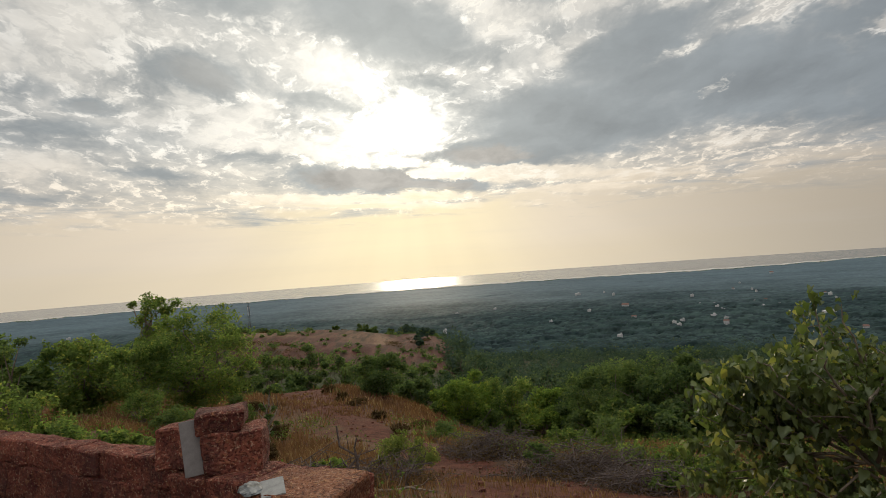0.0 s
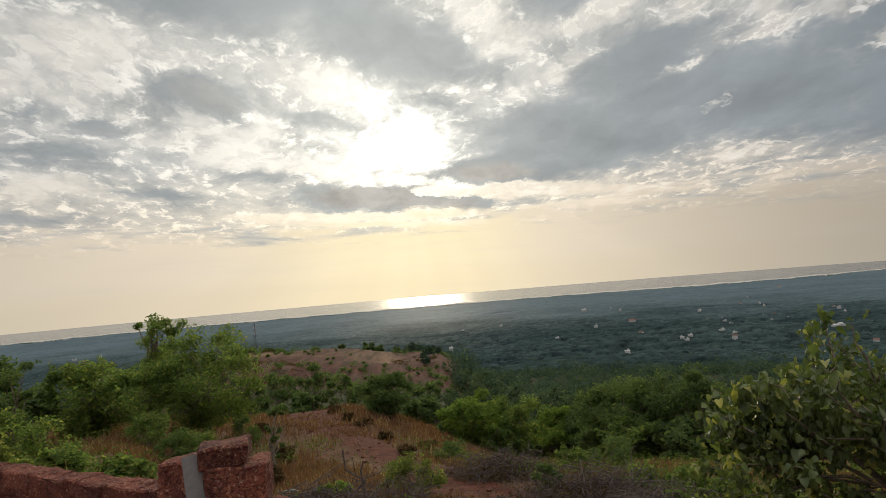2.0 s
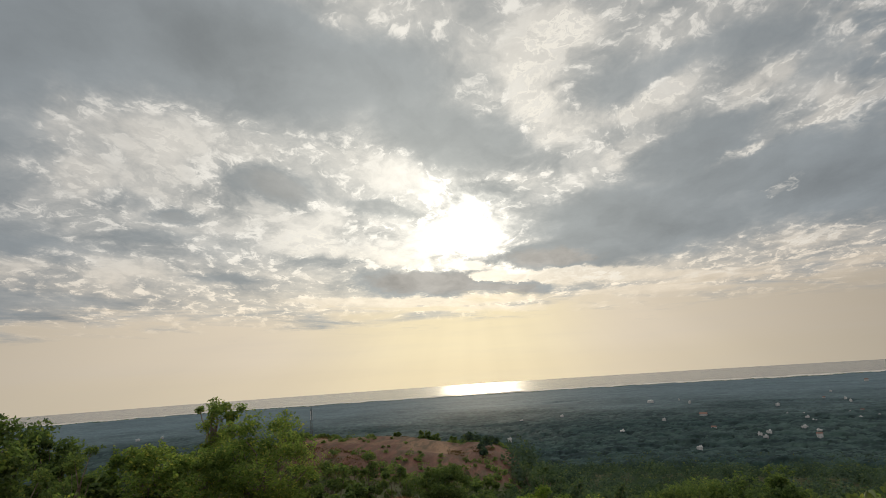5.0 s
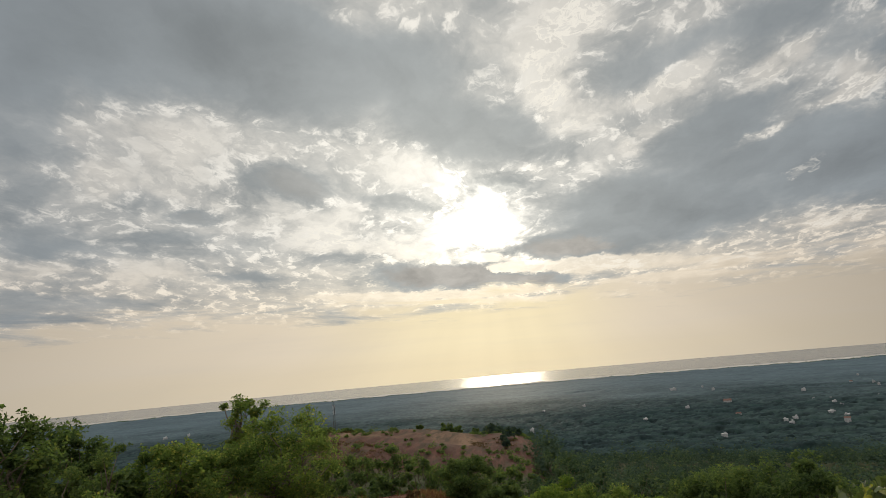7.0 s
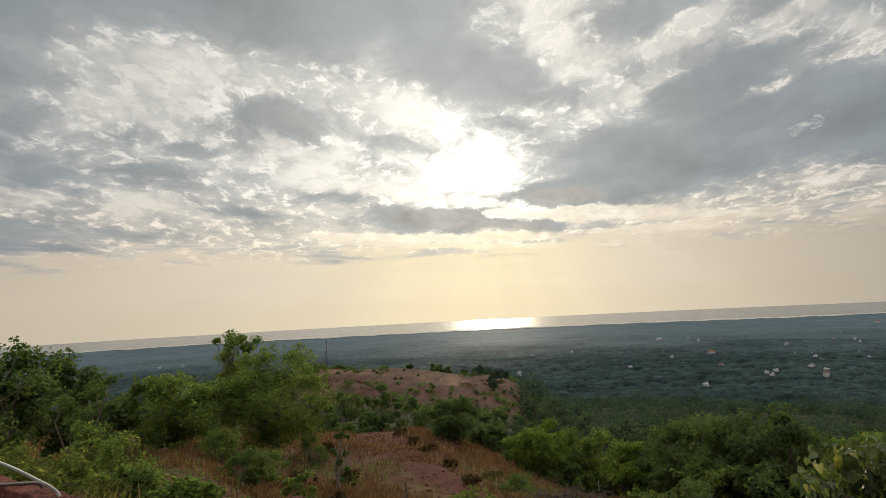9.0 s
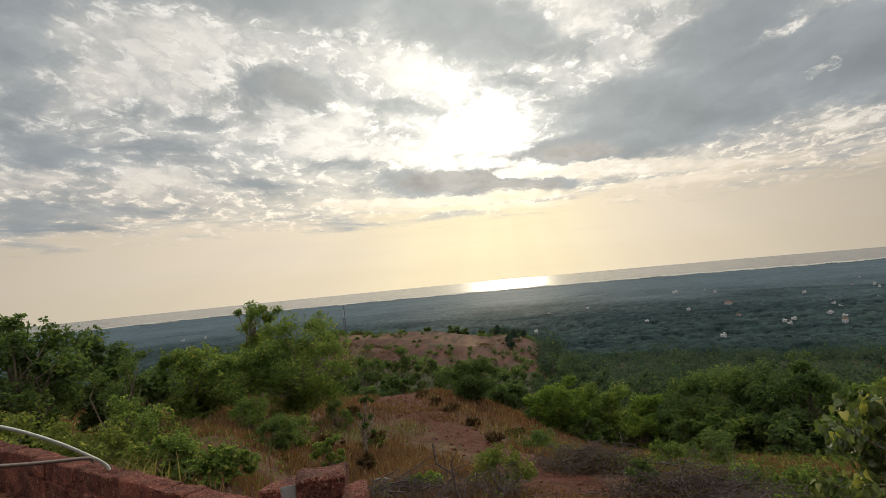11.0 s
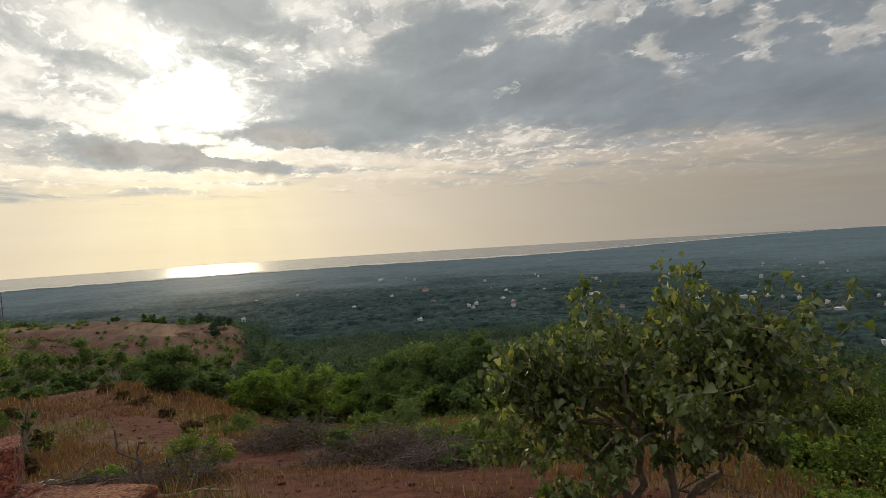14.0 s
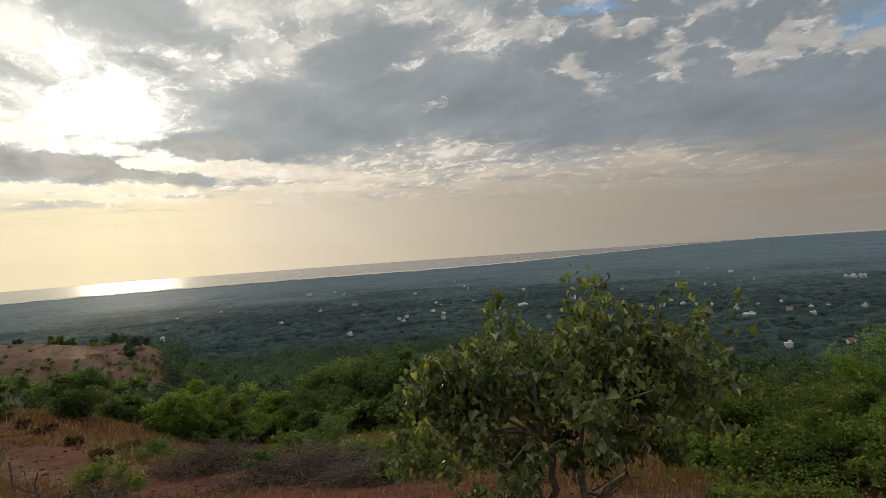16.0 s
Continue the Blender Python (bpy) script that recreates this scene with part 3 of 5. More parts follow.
def leaf_quads(rng, at, size, droop=0.3, slim=0.55, up=0.6, facing=None):
    """Small folded leaves at the given points, in random attitudes."""
    k = len(at)
    size = np.broadcast_to(size, (k,)) * rng.uniform(0.65, 1.3, k)
    along = rng.normal(size=(k, 3))
    along[:, 2] = along[:, 2] * 0.6 - droop
    along /= np.linalg.norm(along, axis=1)[:, None]
    nor = rng.normal(size=(k, 3))
    nor[:, 2] = np.abs(nor[:, 2]) + up
    if facing is not None:
        nor = nor * 0.35 + facing
    side = np.cross(along, nor)
    side /= np.linalg.norm(side, axis=1)[:, None] + 1e-9
    lift = np.cross(side, along)
    s = size[:, None]
    p0, p2 = at - along * s * 0.5, at + along * s * 0.5
    mid = at - along * s * 0.06 + lift * s * 0.10
    p1, p3 = mid + side * s * slim * 0.5, mid - side * s * slim * 0.5
    v = np.stack([p0, p1, p2, p3], 1).reshape(-1, 3)
    f = np.arange(4 * k).reshape(k, 4)
    return v, f


def bend(a, b, rng, k=5, wob=0.08, sag=0.0):
    """A crooked way from a to b."""
    a, b = np.array(a, float), np.array(b, float)
    t = np.linspace(0, 1, k)[:, None]
    p = a + (b - a) * t
    n = rng.normal(size=(k, 3)) * wob * np.linalg.norm(b - a)
    n[0] = n[-1] = 0
    p += n
    p[:, 2] -= sag * np.sin(t[:, 0] * np.pi) * np.linalg.norm(b - a)
    return p


# ---- lie of the land ----
WALL_A, WALL_D, WALL_N = np.array([-1.10, 2.30]), np.array([0.885, -0.465]), np.array([0.465, 0.885])
LEFT_R = [0, 3, 8, 20, 30, 60, 120, 300, 480, 600, 6000]
LEFT_Z = [0.2, 0.0, -0.55, -2.2, -3.4, -7, -18, -52, -86, -96, -96]
HILL_R = [0, 3, 6.5, 14.5, 20, 28, 36, 42, 60, 90, 112, 140, 175, 205, 300, 450, 560, 6000]
HILL_Z = [0, -0.4, -1.2, -2.8, -3.45, -4.2, -5.05, -6.2, -12.0, -15.6, -15.2, -14.6, -15.4, -20, -46, -82, -96, -96]
OPEN_R = [0, 3, 6.5, 9, 12, 16, 28, 42, 60, 100, 150, 200, 300, 400, 550, 700, 6000]
OPEN_Z = [0, -0.5, -1.3, -1.95, -2.7, -3.5, -7.0, -11, -15.5, -23.5, -31.5, -39, -52, -65, -84, -96, -96]
STEEP_R = [0, 3, 6.5, 9, 12, 16, 28, 42, 60, 100, 200, 400, 480, 560, 6000]
STEEP_Z = [0, -0.5, -1.3, -1.95, -2.7, -3.5, -7.0, -10.5, -15, -24, -45, -82, -93, -96, -96]
BACK_R = [0, 40, 120, 600, 6000]
BACK_Z = [0, 0, -14, -96, -96]
TRACK = [(3.6, 2.4), (2.9, 5.0), (1.9, 8.0), (0.9, 11.0), (-0.1, 13.6), (-1.0, 16.0), (-2.3, 18.8), (-4.2, 23.0), (-6.3, 27.5), (-8.4, 34.0), (-9.6, 41.0), (-15.0, 62.0), (-20.5, 84.0), (-20.0, 100.0)]


def wall_side(x, y):
    return (x - WALL_A[0]) * WALL_N[0] + (y - WALL_A[1]) * WALL_N[1]


def ripple(x, y, s):
    """Cheap smooth waves that look random."""
    return (np.sin(x * 1.3 * s + 1.7 * np.sin(y * 0.9 * s + 1)) + np.sin(y * 1.1 * s - 2.1 * np.sin(x * 0.7 * s + 2)) + np.sin((x + y) * 0.61 * s + 3)) / 3


def land(x, y):
    x, y = np.asarray(x, float), np.asarray(y, float)
    r, az = np.hypot(x, y), np.degrees(np.arctan2(x, y))
    zl, zh, zo, zs, zb = (np.interp(r, a, b) for a, b in ((LEFT_R, LEFT_Z), (HILL_R, HILL_Z), (OPEN_R, OPEN_Z), (STEEP_R, STEEP_Z), (BACK_R, BACK_Z)))
    zo = zo + (zs - zo) * smooth(az, 26, 42)
    zh = zh + smooth(r, 80, 130) * (1 - smooth(r, 200, 320)) * np.interp(az, [-25, -19, -15, -10, -5, -1, 4], [3.4, 3.0, 1.9, 0.4, -2.0, -1.5, -10.0])
    a = smooth(az, -30, -19)
    b = smooth(az, -4, 11) * smooth(r, 30, 90) + smooth(az, -12, 8) * (1 - smooth(r, 30, 90))
    z = zl * (1 - a) + (zh * (1 - b) + zo * b) * a
    back = np.maximum(smooth(-az, 62, 95), smooth(az, 80, 110))
    z = z * (1 - back) + zb * back
    z = z + ripple(x, y, 0.9) * 0.10 * smooth(r, 3, 8) + ripple(x + 9, y, 0.11) * 0.5 * smooth(r, 25, 70) + ripple(x + 3, y - 7, 0.27) * 0.35 * smooth(r, 95, 110) * (1 - smooth(r, 210, 260)) + ripple(x, y + 5, 0.021) * 3.0 * smooth(r, 150, 300) * (1 - smooth(r, 430, 560))
    # the yard inside the wall lies higher
    sd = wall_side(x, y)
    yard = (0.53 + 0.12 * smooth(-x, 1.5, 2.8)) * smooth(-x, -0.3, 1.3) * smooth(r, 0.6, 2.0)
    inside = 1 - smooth(sd, 0.02, 0.24 + 1.2 * smooth(x, -0.6, 0.4))
    inside = inside * (1 - back)
    return z * (1 - inside) + yard * inside


def track_gap(x, y):
    """Distance to the dirt track, over its half width."""
    best = np.full(np.shape(x), 1e9)
    for (ax, ay), (bx, by) in zip(TRACK[:-1], TRACK[1:]):
        dx, dy = bx - ax, by - ay
        t = np.clip(((x - ax) * dx + (y - ay) * dy) / (dx * dx + dy * dy), 0, 1)
        d = np.hypot(x - ax - dx * t, y - ay - dy * t)
        w = np.interp(np.hypot(x, y), [0, 9, 12, 16, 23, 30, 36, 45, 90], [1.7, 1.9, 1.6, 0.9, 0.85, 1.3, 1.9, 2.3, 4.5])
        best = np.minimum(best, d / w)
    return best


def coast(az):
    return 2560 + 260 * smooth(-az, 0, 40) + 3200 * smooth(az, 18, 66) ** 1.6 + 25 * np.sin(az * 1.9) + 14 * np.sin(az * 5.3 + 1)


def make_ground():
    view = np.radians(np.concatenate([np.linspace(-64, 80, 330), np.linspace(80, 296, 46)[1:-1]]))
    k = len(view)
    rad = np.concatenate([np.geomspace(0.35, 60, 120), np.geomspace(60, 700, 150)[1:], np.geomspace(700, 4900, 60)[1:]])
    rr, aa = np.meshgrid(rad, view, indexing="ij")
    x, y = rr * np.sin(aa), rr * np.cos(aa)
    z = land(x, y)
    az = np.degrees(np.arctan2(x, y))
    shore = coast(np.where(np.abs(az) < 100, az, 80))
    z = np.where(rr > shore + 30, -101, z)
    v = np.concatenate([[[0, 0, 0.0]], np.stack([x, y, z], -1).reshape(-1, 3)])
    i, j = np.meshgrid(np.arange(len(rad) - 1), np.arange(k), indexing="ij")
    j2 = (j + 1) % k
    quads = np.stack([i * k + j, (i + 1) * k + j, (i + 1) * k + j2, i * k + j2], -1).reshape(-1, 4) + 1
    fan = np.stack([np.zeros(k, int), np.arange(k) + 1, (np.arange(k) + 1) % k + 1], -1)
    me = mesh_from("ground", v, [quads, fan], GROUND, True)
    if me.polygons[0].normal.z < 0:
        me.flip_normals()
    dirt = 1 - smooth(track_gap(x, y), 0.35, 1.5)
    bare = smooth(rr, 100, 118) * (1 - smooth(rr, 200, 230)) * smooth(az, -26, -20) * (1 - smooth(az, -2, 2))
    crest = smooth(rr + 22 * ripple(x, y, 0.05), 128, 165) * smooth(-az, 3, 7)
    dirt = dirt * (1 - bare) + bare * crest
    dirt = np.maximum(dirt, 1 - smooth(wall_side(x, y), 0, 0.5))
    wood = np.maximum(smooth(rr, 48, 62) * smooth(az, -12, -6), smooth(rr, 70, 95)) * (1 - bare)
    flat = smooth(rr, 420, 560)
    col = np.ones((len(v), 4), np.float32)
    for c, val in enumerate((dirt, wood, flat, bare)):
        col[1:, c] = val.ravel()
    col[0] = (1, 0, 0, 0)
    att = me.color_attributes.new("cover", "FLOAT_COLOR", "POINT")
    att.data.foreach_set("color", col.ravel())
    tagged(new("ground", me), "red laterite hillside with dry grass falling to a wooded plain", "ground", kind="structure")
    # sea
    az = np.linspace(-100, 100, 201)
    inner, outer = coast(az) - 10, np.maximum(coast(az) + 100, 4950)
    beach = coast(az) + 230 + 20 * np.sin(az * 2.7)
    s, c = np.sin(np.radians(az)), np.cos(np.radians(az))
    rows = np.linspace(0, 1, 12)[:, None]
    rad = np.minimum(inner + (outer - inner) * rows, 4950)
    v = np.stack([rad * s, rad * c, np.full_like(rad, -97.0)], -1).reshape(-1, 3)
    i, j = np.meshgrid(np.arange(11), np.arange(200), indexing="ij")
    f = np.stack([i * 201 + j, i * 201 + j + 1, (i + 1) * 201 + j + 1, (i + 1) * 201 + j], -1).reshape(-1, 4)
    me = mesh_from("water", v, f, SEA)
    if me.polygons[0].normal.z < 0:
        me.flip_normals()
    tagged(new("water", me), "calm grey sea with the low sun glittering on it", "sea", kind="structure")
    v = np.concatenate([np.stack([(coast(az) - 25) * s, (coast(az) - 25) * c, np.full_like(az, -95.5)], -1), np.stack([beach * s, beach * c, np.full_like(az, -96.7)], -1)])
    j = np.arange(200)
    me = mesh_from("beach", v, np.stack([j, j + 1, j + 202, j + 201], -1), BEACH)
    if me.polygons[0].normal.z < 0:
        me.flip_normals()
    tagged(new("beach", me), "long pale strip of sand along the shore", "beach", kind="structure")


make_ground()


# ---- laterite wall ----
def block_mesh(name, sx, sy, sz, seed, rough=0.0105, cuts=4, mat=None, bevel=0.008):
    """A rough hewn block, its origin at the middle of its base."""
    bm = bmesh.new()
    bmesh.ops.create_cube(bm, size=1.0)
    bmesh.ops.scale(bm, vec=(sx, sy, sz), verts=bm.verts)
    bmesh.ops.bevel(bm, geom=bm.edges[:], offset=bevel, segments=1, affect="EDGES")
    bmesh.ops.subdivide_edges(bm, edges=[e for e in bm.edges if e.calc_length() > 0.06], cuts=cuts, use_grid_fill=True)
    for v in bm.verts:
        q = v.co * 9 + Vector((seed * 3.7, seed * 1.9, seed))
        v.co += Vector((noise.noise(q), noise.noise(q + Vector((9, 2, 4))), noise.noise(q + Vector((3, 8, 1))))) * rough * 1.5
        q = v.co * 40 + Vector((seed, 0, 0))
        v.co += v.co.normalized() * noise.noise(q) * rough * 0.5
    bmesh.ops.translate(bm, vec=(0, 0, sz / 2), verts=bm.verts)
    return bm_mesh(name, bm, mat or LATERITE)


def make_wall():
    yaw = math.degrees(math.atan2(WALL_D[1], WALL_D[0]))
    wall = thing("wall_laterite", "low boundary wall of weathered red laterite blocks", "wall", pose(*WALL_A, 0, 0, 0, yaw), kind="structure")
    rng = random.Random(4)
    shapes = {}
    # courses: base height, height of the stones, their length
    for z, h, length, s0 in ((0.72, 0.116, 0.205, -4.6), (0.538, 0.178, 0.33, -4.55), (0.36, 0.178, 0.33, -4.7), (0.175, 0.178, 0.33, -4.5), (-0.02, 0.19, 0.33, -4.6), (-0.22, 0.19, 0.33, -4.5)):
        s = s0
        while s < 0.70:
            ln = length * rng.choice((0.9, 1.0, 1.1))
            if s < -0.01 and s + ln > -0.10:
                ln = -s
            if s + ln > 0.62:
                ln = max(0.76 + rng.uniform(-0.03, 0.03) - s, 0.12)
            # the run is one slim stone thick, the pier at its end thicker
            deep, mid = (0.125, 0.187) if s < -0.01 else (0.245, 0.125)
            key = (round(ln, 2), h, deep, rng.randrange(3))
            if key not in shapes:
                shapes[key] = block_mesh("laterite_block", ln - 0.001, deep, h - 0.001, len(shapes) + 1)
            part("laterite_block", shapes[key], wall, m=pose(s + ln / 2, mid + rng.uniform(-0.006, 0.006), z, rng.uniform(-0.4, 0.4), rng.uniform(-0.3, 0.3), rng.uniform(-0.5, 0.5)))
            s += ln
    # mortar core behind the joints
    for sx, sy, x, y in ((4.5, 0.113, -2.27, 0.187), (0.70, 0.228, 0.36, 0.125)):
        bm = bmesh.new()
        bmesh.ops.create_cube(bm, size=1.0)
        bmesh.ops.scale(bm, vec=(sx, sy, 1.056), verts=bm.verts)
        bmesh.ops.translate(bm, vec=(x, y, 0.30), verts=bm.verts)
        part("mortar_core", bm_mesh("mortar_core", bm, LATERITE), wall)
    return wall


def loose_block(label, at, size, turn, seed, tilt=(0, 0), mat=None):
    me = block_mesh("loose_block", *size, seed, 0.009, 5, mat, 0.007)
    ob = new("laterite_stone", me)
    ob.matrix_basis = pose(*at, tilt[0], tilt[1], turn)
    return tagged(ob, label, "stone block", "loose stones on the wall")


make_wall()
loose_block("rough red laterite stone set upright on the wall", (-1.040, 2.425, 0.836), (0.19, 0.20, 0.153), -22, 11, (0, -4))
loose_block("large red laterite stone lying on the wall", (-0.842, 2.345, 0.836), (0.215, 0.20, 0.143), 8, 12)
loose_block("small red laterite stone on top of another stone", (-0.892, 2.345, 0.980), (0.18, 0.17, 0.076), 12, 13, (0, -4))
loose_block("orange red laterite stone capping the wall's end", (-0.50, 2.00, 0.792), (0.33, 0.27, 0.075), -24, 14, mat=LATERITE_FRESH)


# ---- plants ----
def crown_points(rng, clumps, radii, per):
    """Points scattered in clumps, denser towards their outside."""
    out = []
    for c, r in zip(clumps, radii):
        d = rng.normal(size=(per, 3))
        d /= np.linalg.norm(d, axis=1)[:, None]
        out.append(np.array(c) + d * (rng.uniform(0, 1, per) ** 0.5)[:, None] * np.array([r, r, r * 0.75]))
    return np.concatenate(out)


def tree_meshes(seed, height, width, mat, leaf, per, clumps=16, bole=0.3, slim=0.55, bottom=0.25):
    """Trunk with limbs, and crown, of a small tree with its base at the origin."""
    rng = np.random.default_rng(seed)
    clumps, per = int(clumps * 1.6), int(per * 0.68)
    fork = np.array([rng.normal() * 0.05 * height, rng.normal() * 0.05 * height, height * bole])
    cs, rs = [], []
    for k in range(clumps):
        a = rng.uniform(0, 2 * np.pi)
        zf = bottom + (0.93 - bottom) * ((k + 0.5) / clumps) ** 0.9
        spread = np.sin(np.clip((zf - bottom) / (1.0 - bottom), 0.03, 1) ** 0.75 * np.pi * 0.93) ** 0.7
        q = width * 0.5 * spread * rng.uniform(0.2, 1.0)
        cs.append([q * np.cos(a), q * np.sin(a), zf * height + rng.normal() * 0.05 * height])
        rs.append(width * rng.uniform(0.07, 0.19))
    rt = 0.022 * height + 0.02
    paths = [list(zip(bend((0, 0, -0.15), fork, rng, 5, 0.03), np.linspace(rt, rt * 0.7, 5)))]
    for c in cs:
        paths.append(list(zip(bend(fork, c, rng, 5, 0.07), np.linspace(rt * 0.5, rt * 0.10, 5))))
    v, f = tubes(paths, 4)
    trunk = mesh_from("trunk", v, f, BARK, True)
    pts = crown_points(rng, cs, rs, per)
    # stray sprigs beyond the clumps
    k = int(clumps * 2.2)
    out = np.array(cs)[rng.integers(0, clumps, k)]
    way = rng.normal(size=(k, 3)) + np.array([0, 0, 0.5])
    out = out + way / np.linalg.norm(way, axis=1)[:, None] * width * rng.uniform(0.06, 0.15, (k, 1))
    pts = np.concatenate([pts, crown_points(rng, out, np.full(k, width * 0.045), max(4, per // 14))])
    pts = pts[pts[:, 2] > 0.05]
    lv, lf = leaf_quads(rng, pts, leaf, slim=slim)
    return trunk, mesh_from("crown", lv, lf, mat)


def tree(name, label, category, x, y, height, width, mat, leaf, per, seed, clumps=16, group="", **kw):
    t = thing(name, label, category, pose(x, y, float(land(x, y)) - 0.03, 0, 0, seed * 37 % 360), group)
    a, b = tree_meshes(seed, height, width, mat, leaf, per, clumps, **kw)
    part("trunk", a, t)
    part("crown", b, t)
    return t


# trees and shrubs: azimuth, range, height of the top, width
def stand(az, r):
    return r * math.sin(radians(az)), r * math.cos(radians(az))


def shrub(name, label, category, az, r, top, width, mat, leaf, per, seed, clumps=16, group="", **kw):
    x, y = stand(az, r)
    return tree(name, label, category, x, y, top - float(land(x, y)), width, mat, leaf, per, seed, clumps, group, **kw)


def make_trees():
    # the slope behind the wall
    shrub("tree", "slender dark green tree standing above its neighbours", "tree", -25.7, 31, 1.25, 2.7, LEAF_MID, 0.13, 260, 8, 18, bole=0.5, bottom=0.4)
    shrub("tree", "full green tree on the grassy slope", "tree", -22.4, 25, 0.4, 4.6, LEAF_MID, 0.11, 500, 2, 36, bole=0.3, bottom=0.16)
    shrub("tree", "spreading green tree on the grassy slope", "tree", -31.2, 22, 0.10, 3.3, LEAF_MID, 0.11, 430, 3, 24, bole=0.3, bottom=0.2)
    shrub("tree", "open green tree at the edge of the slope", "tree", -27.6, 24, -0.35, 2.8, LEAF_MID, 0.11, 380, 31, 16, bole=0.3, bottom=0.28)
    shrub("tree", "tall leafy tree with a dark crown", "tree", -43.6, 17.5, 1.6, 3.0, LEAF_DARK, 0.12, 330, 4, 42, bole=0.25, bottom=0.10)
    shrub("tree", "small tree with a narrow dark crown", "tree", -38.2, 24, 0.75, 2.7, LEAF_DARK, 0.13, 260, 5, 34, bole=0.25, bottom=0.10)
    shrub("tree", "low dark tree beside a taller one", "tree", -35.2, 21, -0.35, 1.9, LEAF_DARK, 0.18, 220, 6, 12)
    shrub("tree", "dense dark round tree beside the track", "tree", -6.9, 34, -3.2, 3.6, LEAF_DARK, 0.14, 520, 7, 24, bole=0.15, bottom=0.08)
    shrub("tree", "rounded fresh green tree below the track", "tree", 1.2, 33, -4.55, 3.8, LEAF_FRESH, 0.14, 520, 8, 24, bole=0.15, bottom=0.08)
    shrub("tree", "green tree standing next to a fresher one", "tree", 5.0, 35, -5.2, 3.6, LEAF_MID, 0.14, 460, 9, 20, bole=0.15, bottom=0.08)
    shrub("tree", "small fresh green round tree", "tree", 8.7, 33, -5.6, 3.2, LEAF_FRESH, 0.14, 440, 10, 20, bole=0.15, bottom=0.08)
    shrub("tree", "broad dark green tree on the slope", "tree", 13.4, 30.5, -4.0, 4.0, LEAF_DARK, 0.13, 640, 11, 22, bole=0.15, bottom=0.06)
    shrub("tree", "large dark green tree on the slope", "tree", 17.2, 29, -3.4, 4.4, LEAF_DARK, 0.13, 680, 12, 24, bole=0.15, bottom=0.06)
    shrub("tree", "large dark green tree behind a broad-leaved one", "tree", 21.5, 28, -3.1, 4.4, LEAF_DARK, 0.13, 680, 13, 24, bole=0.15, bottom=0.06)
    shrub("tree", "green tree hidden partly by a broad-leaved one", "tree", 27, 27, -3.6, 4.2, LEAF_MID, 0.2, 300, 14, 22, bole=0.15, bottom=0.06)
    shrub("tree", "green tree hidden partly by a broad-leaved one", "tree", 33, 25, -3.8, 4.2, LEAF_MID, 0.2, 300, 15, 22, bole=0.15, bottom=0.06)
    for k, (az, r, top, w, mat) in enumerate(((3.4, 33, -6.3, 2.6, LEAF_MID), (7.0, 34, -6.9, 2.8, LEAF_MID), (10.8, 33, -6.2, 3.0, LEAF_DARK), (-1.2, 37, -6.6, 2.6, LEAF_DARK), (15.2, 27, -4.9, 2.8, LEAF_MID), (19.2, 25, -4.6, 2.6, LEAF_DARK),
                                              (-3.6, 41, -6.0, 3.0, LEAF_DARK), (6.0, 43, -7.2, 4.0, LEAF_DARK), (11.5, 42, -6.6, 4.2, LEAF_DARK), (-10.9, 34, -5.3, 1.7, LEAF_DARK), (24.5, 24, -4.2, 2.6, LEAF_MID), (0.2, 44, -7.3, 3.4, LEAF_DARK))):
        shrub("small_tree", "small green tree filling the wooded slope", "tree", az, r, top, w, mat, 0.2, 260, 140 + k, 16, "small trees on the slope", bole=0.12, bottom=0.04)
    for k, (az, r, top, w) in enumerate(((-16.6, 62, -5.6, 5.2), (-13.2, 64, -5.5, 5.4), (-10.4, 60, -6.4, 4.6), (-3.0, 58, -7.6, 4.6), (-18.8, 55, -5.0, 4.4), (-15.0, 52, -6.6, 4.0))):
        shrub("tree", "dense dark green tree below the bare hill", "tree", az, r, top, w, LEAF_DARK, 0.3, 170, 20 + k, 18, "trees below the hill", bole=0.15, bottom=0.08)
    # bushes over the wall
    for k, (az, r, top, w, mat) in enumerate(((-44, 9.5, 0.55, 1.7, LEAF_OLIVE), (-39.5, 9, 0.30, 1.4, LEAF_OLIVE), (-35.4, 10.5, 0.32, 1.5, LEAF_MID), (-34.0, 9.2, 0.0, 1.0, LEAF_MID), (-36.6, 13.5, 0.75, 1.3, LEAF_DARK),
                                               (-29.3, 8.2, -0.12, 0.8, LEAF_MID), (-27.3, 18, -1.2, 1.7, LEAF_MID), (-31.5, 8.6, -0.3, 0.7, LEAF_MID), (-4.6, 12, -1.75, 1.5, LEAF_OLIVE), (-25, 15.5, -1.25, 1.2, LEAF_DARK), (-48, 8, 0.5, 1.6, LEAF_OLIVE))):
        shrub("bush", "leafy green bush in dry grass", "bush", az, r, top, w, mat, 0.055, 300, 40 + k, 16, "bushes on the slope", bole=0.1, bottom=0.06)
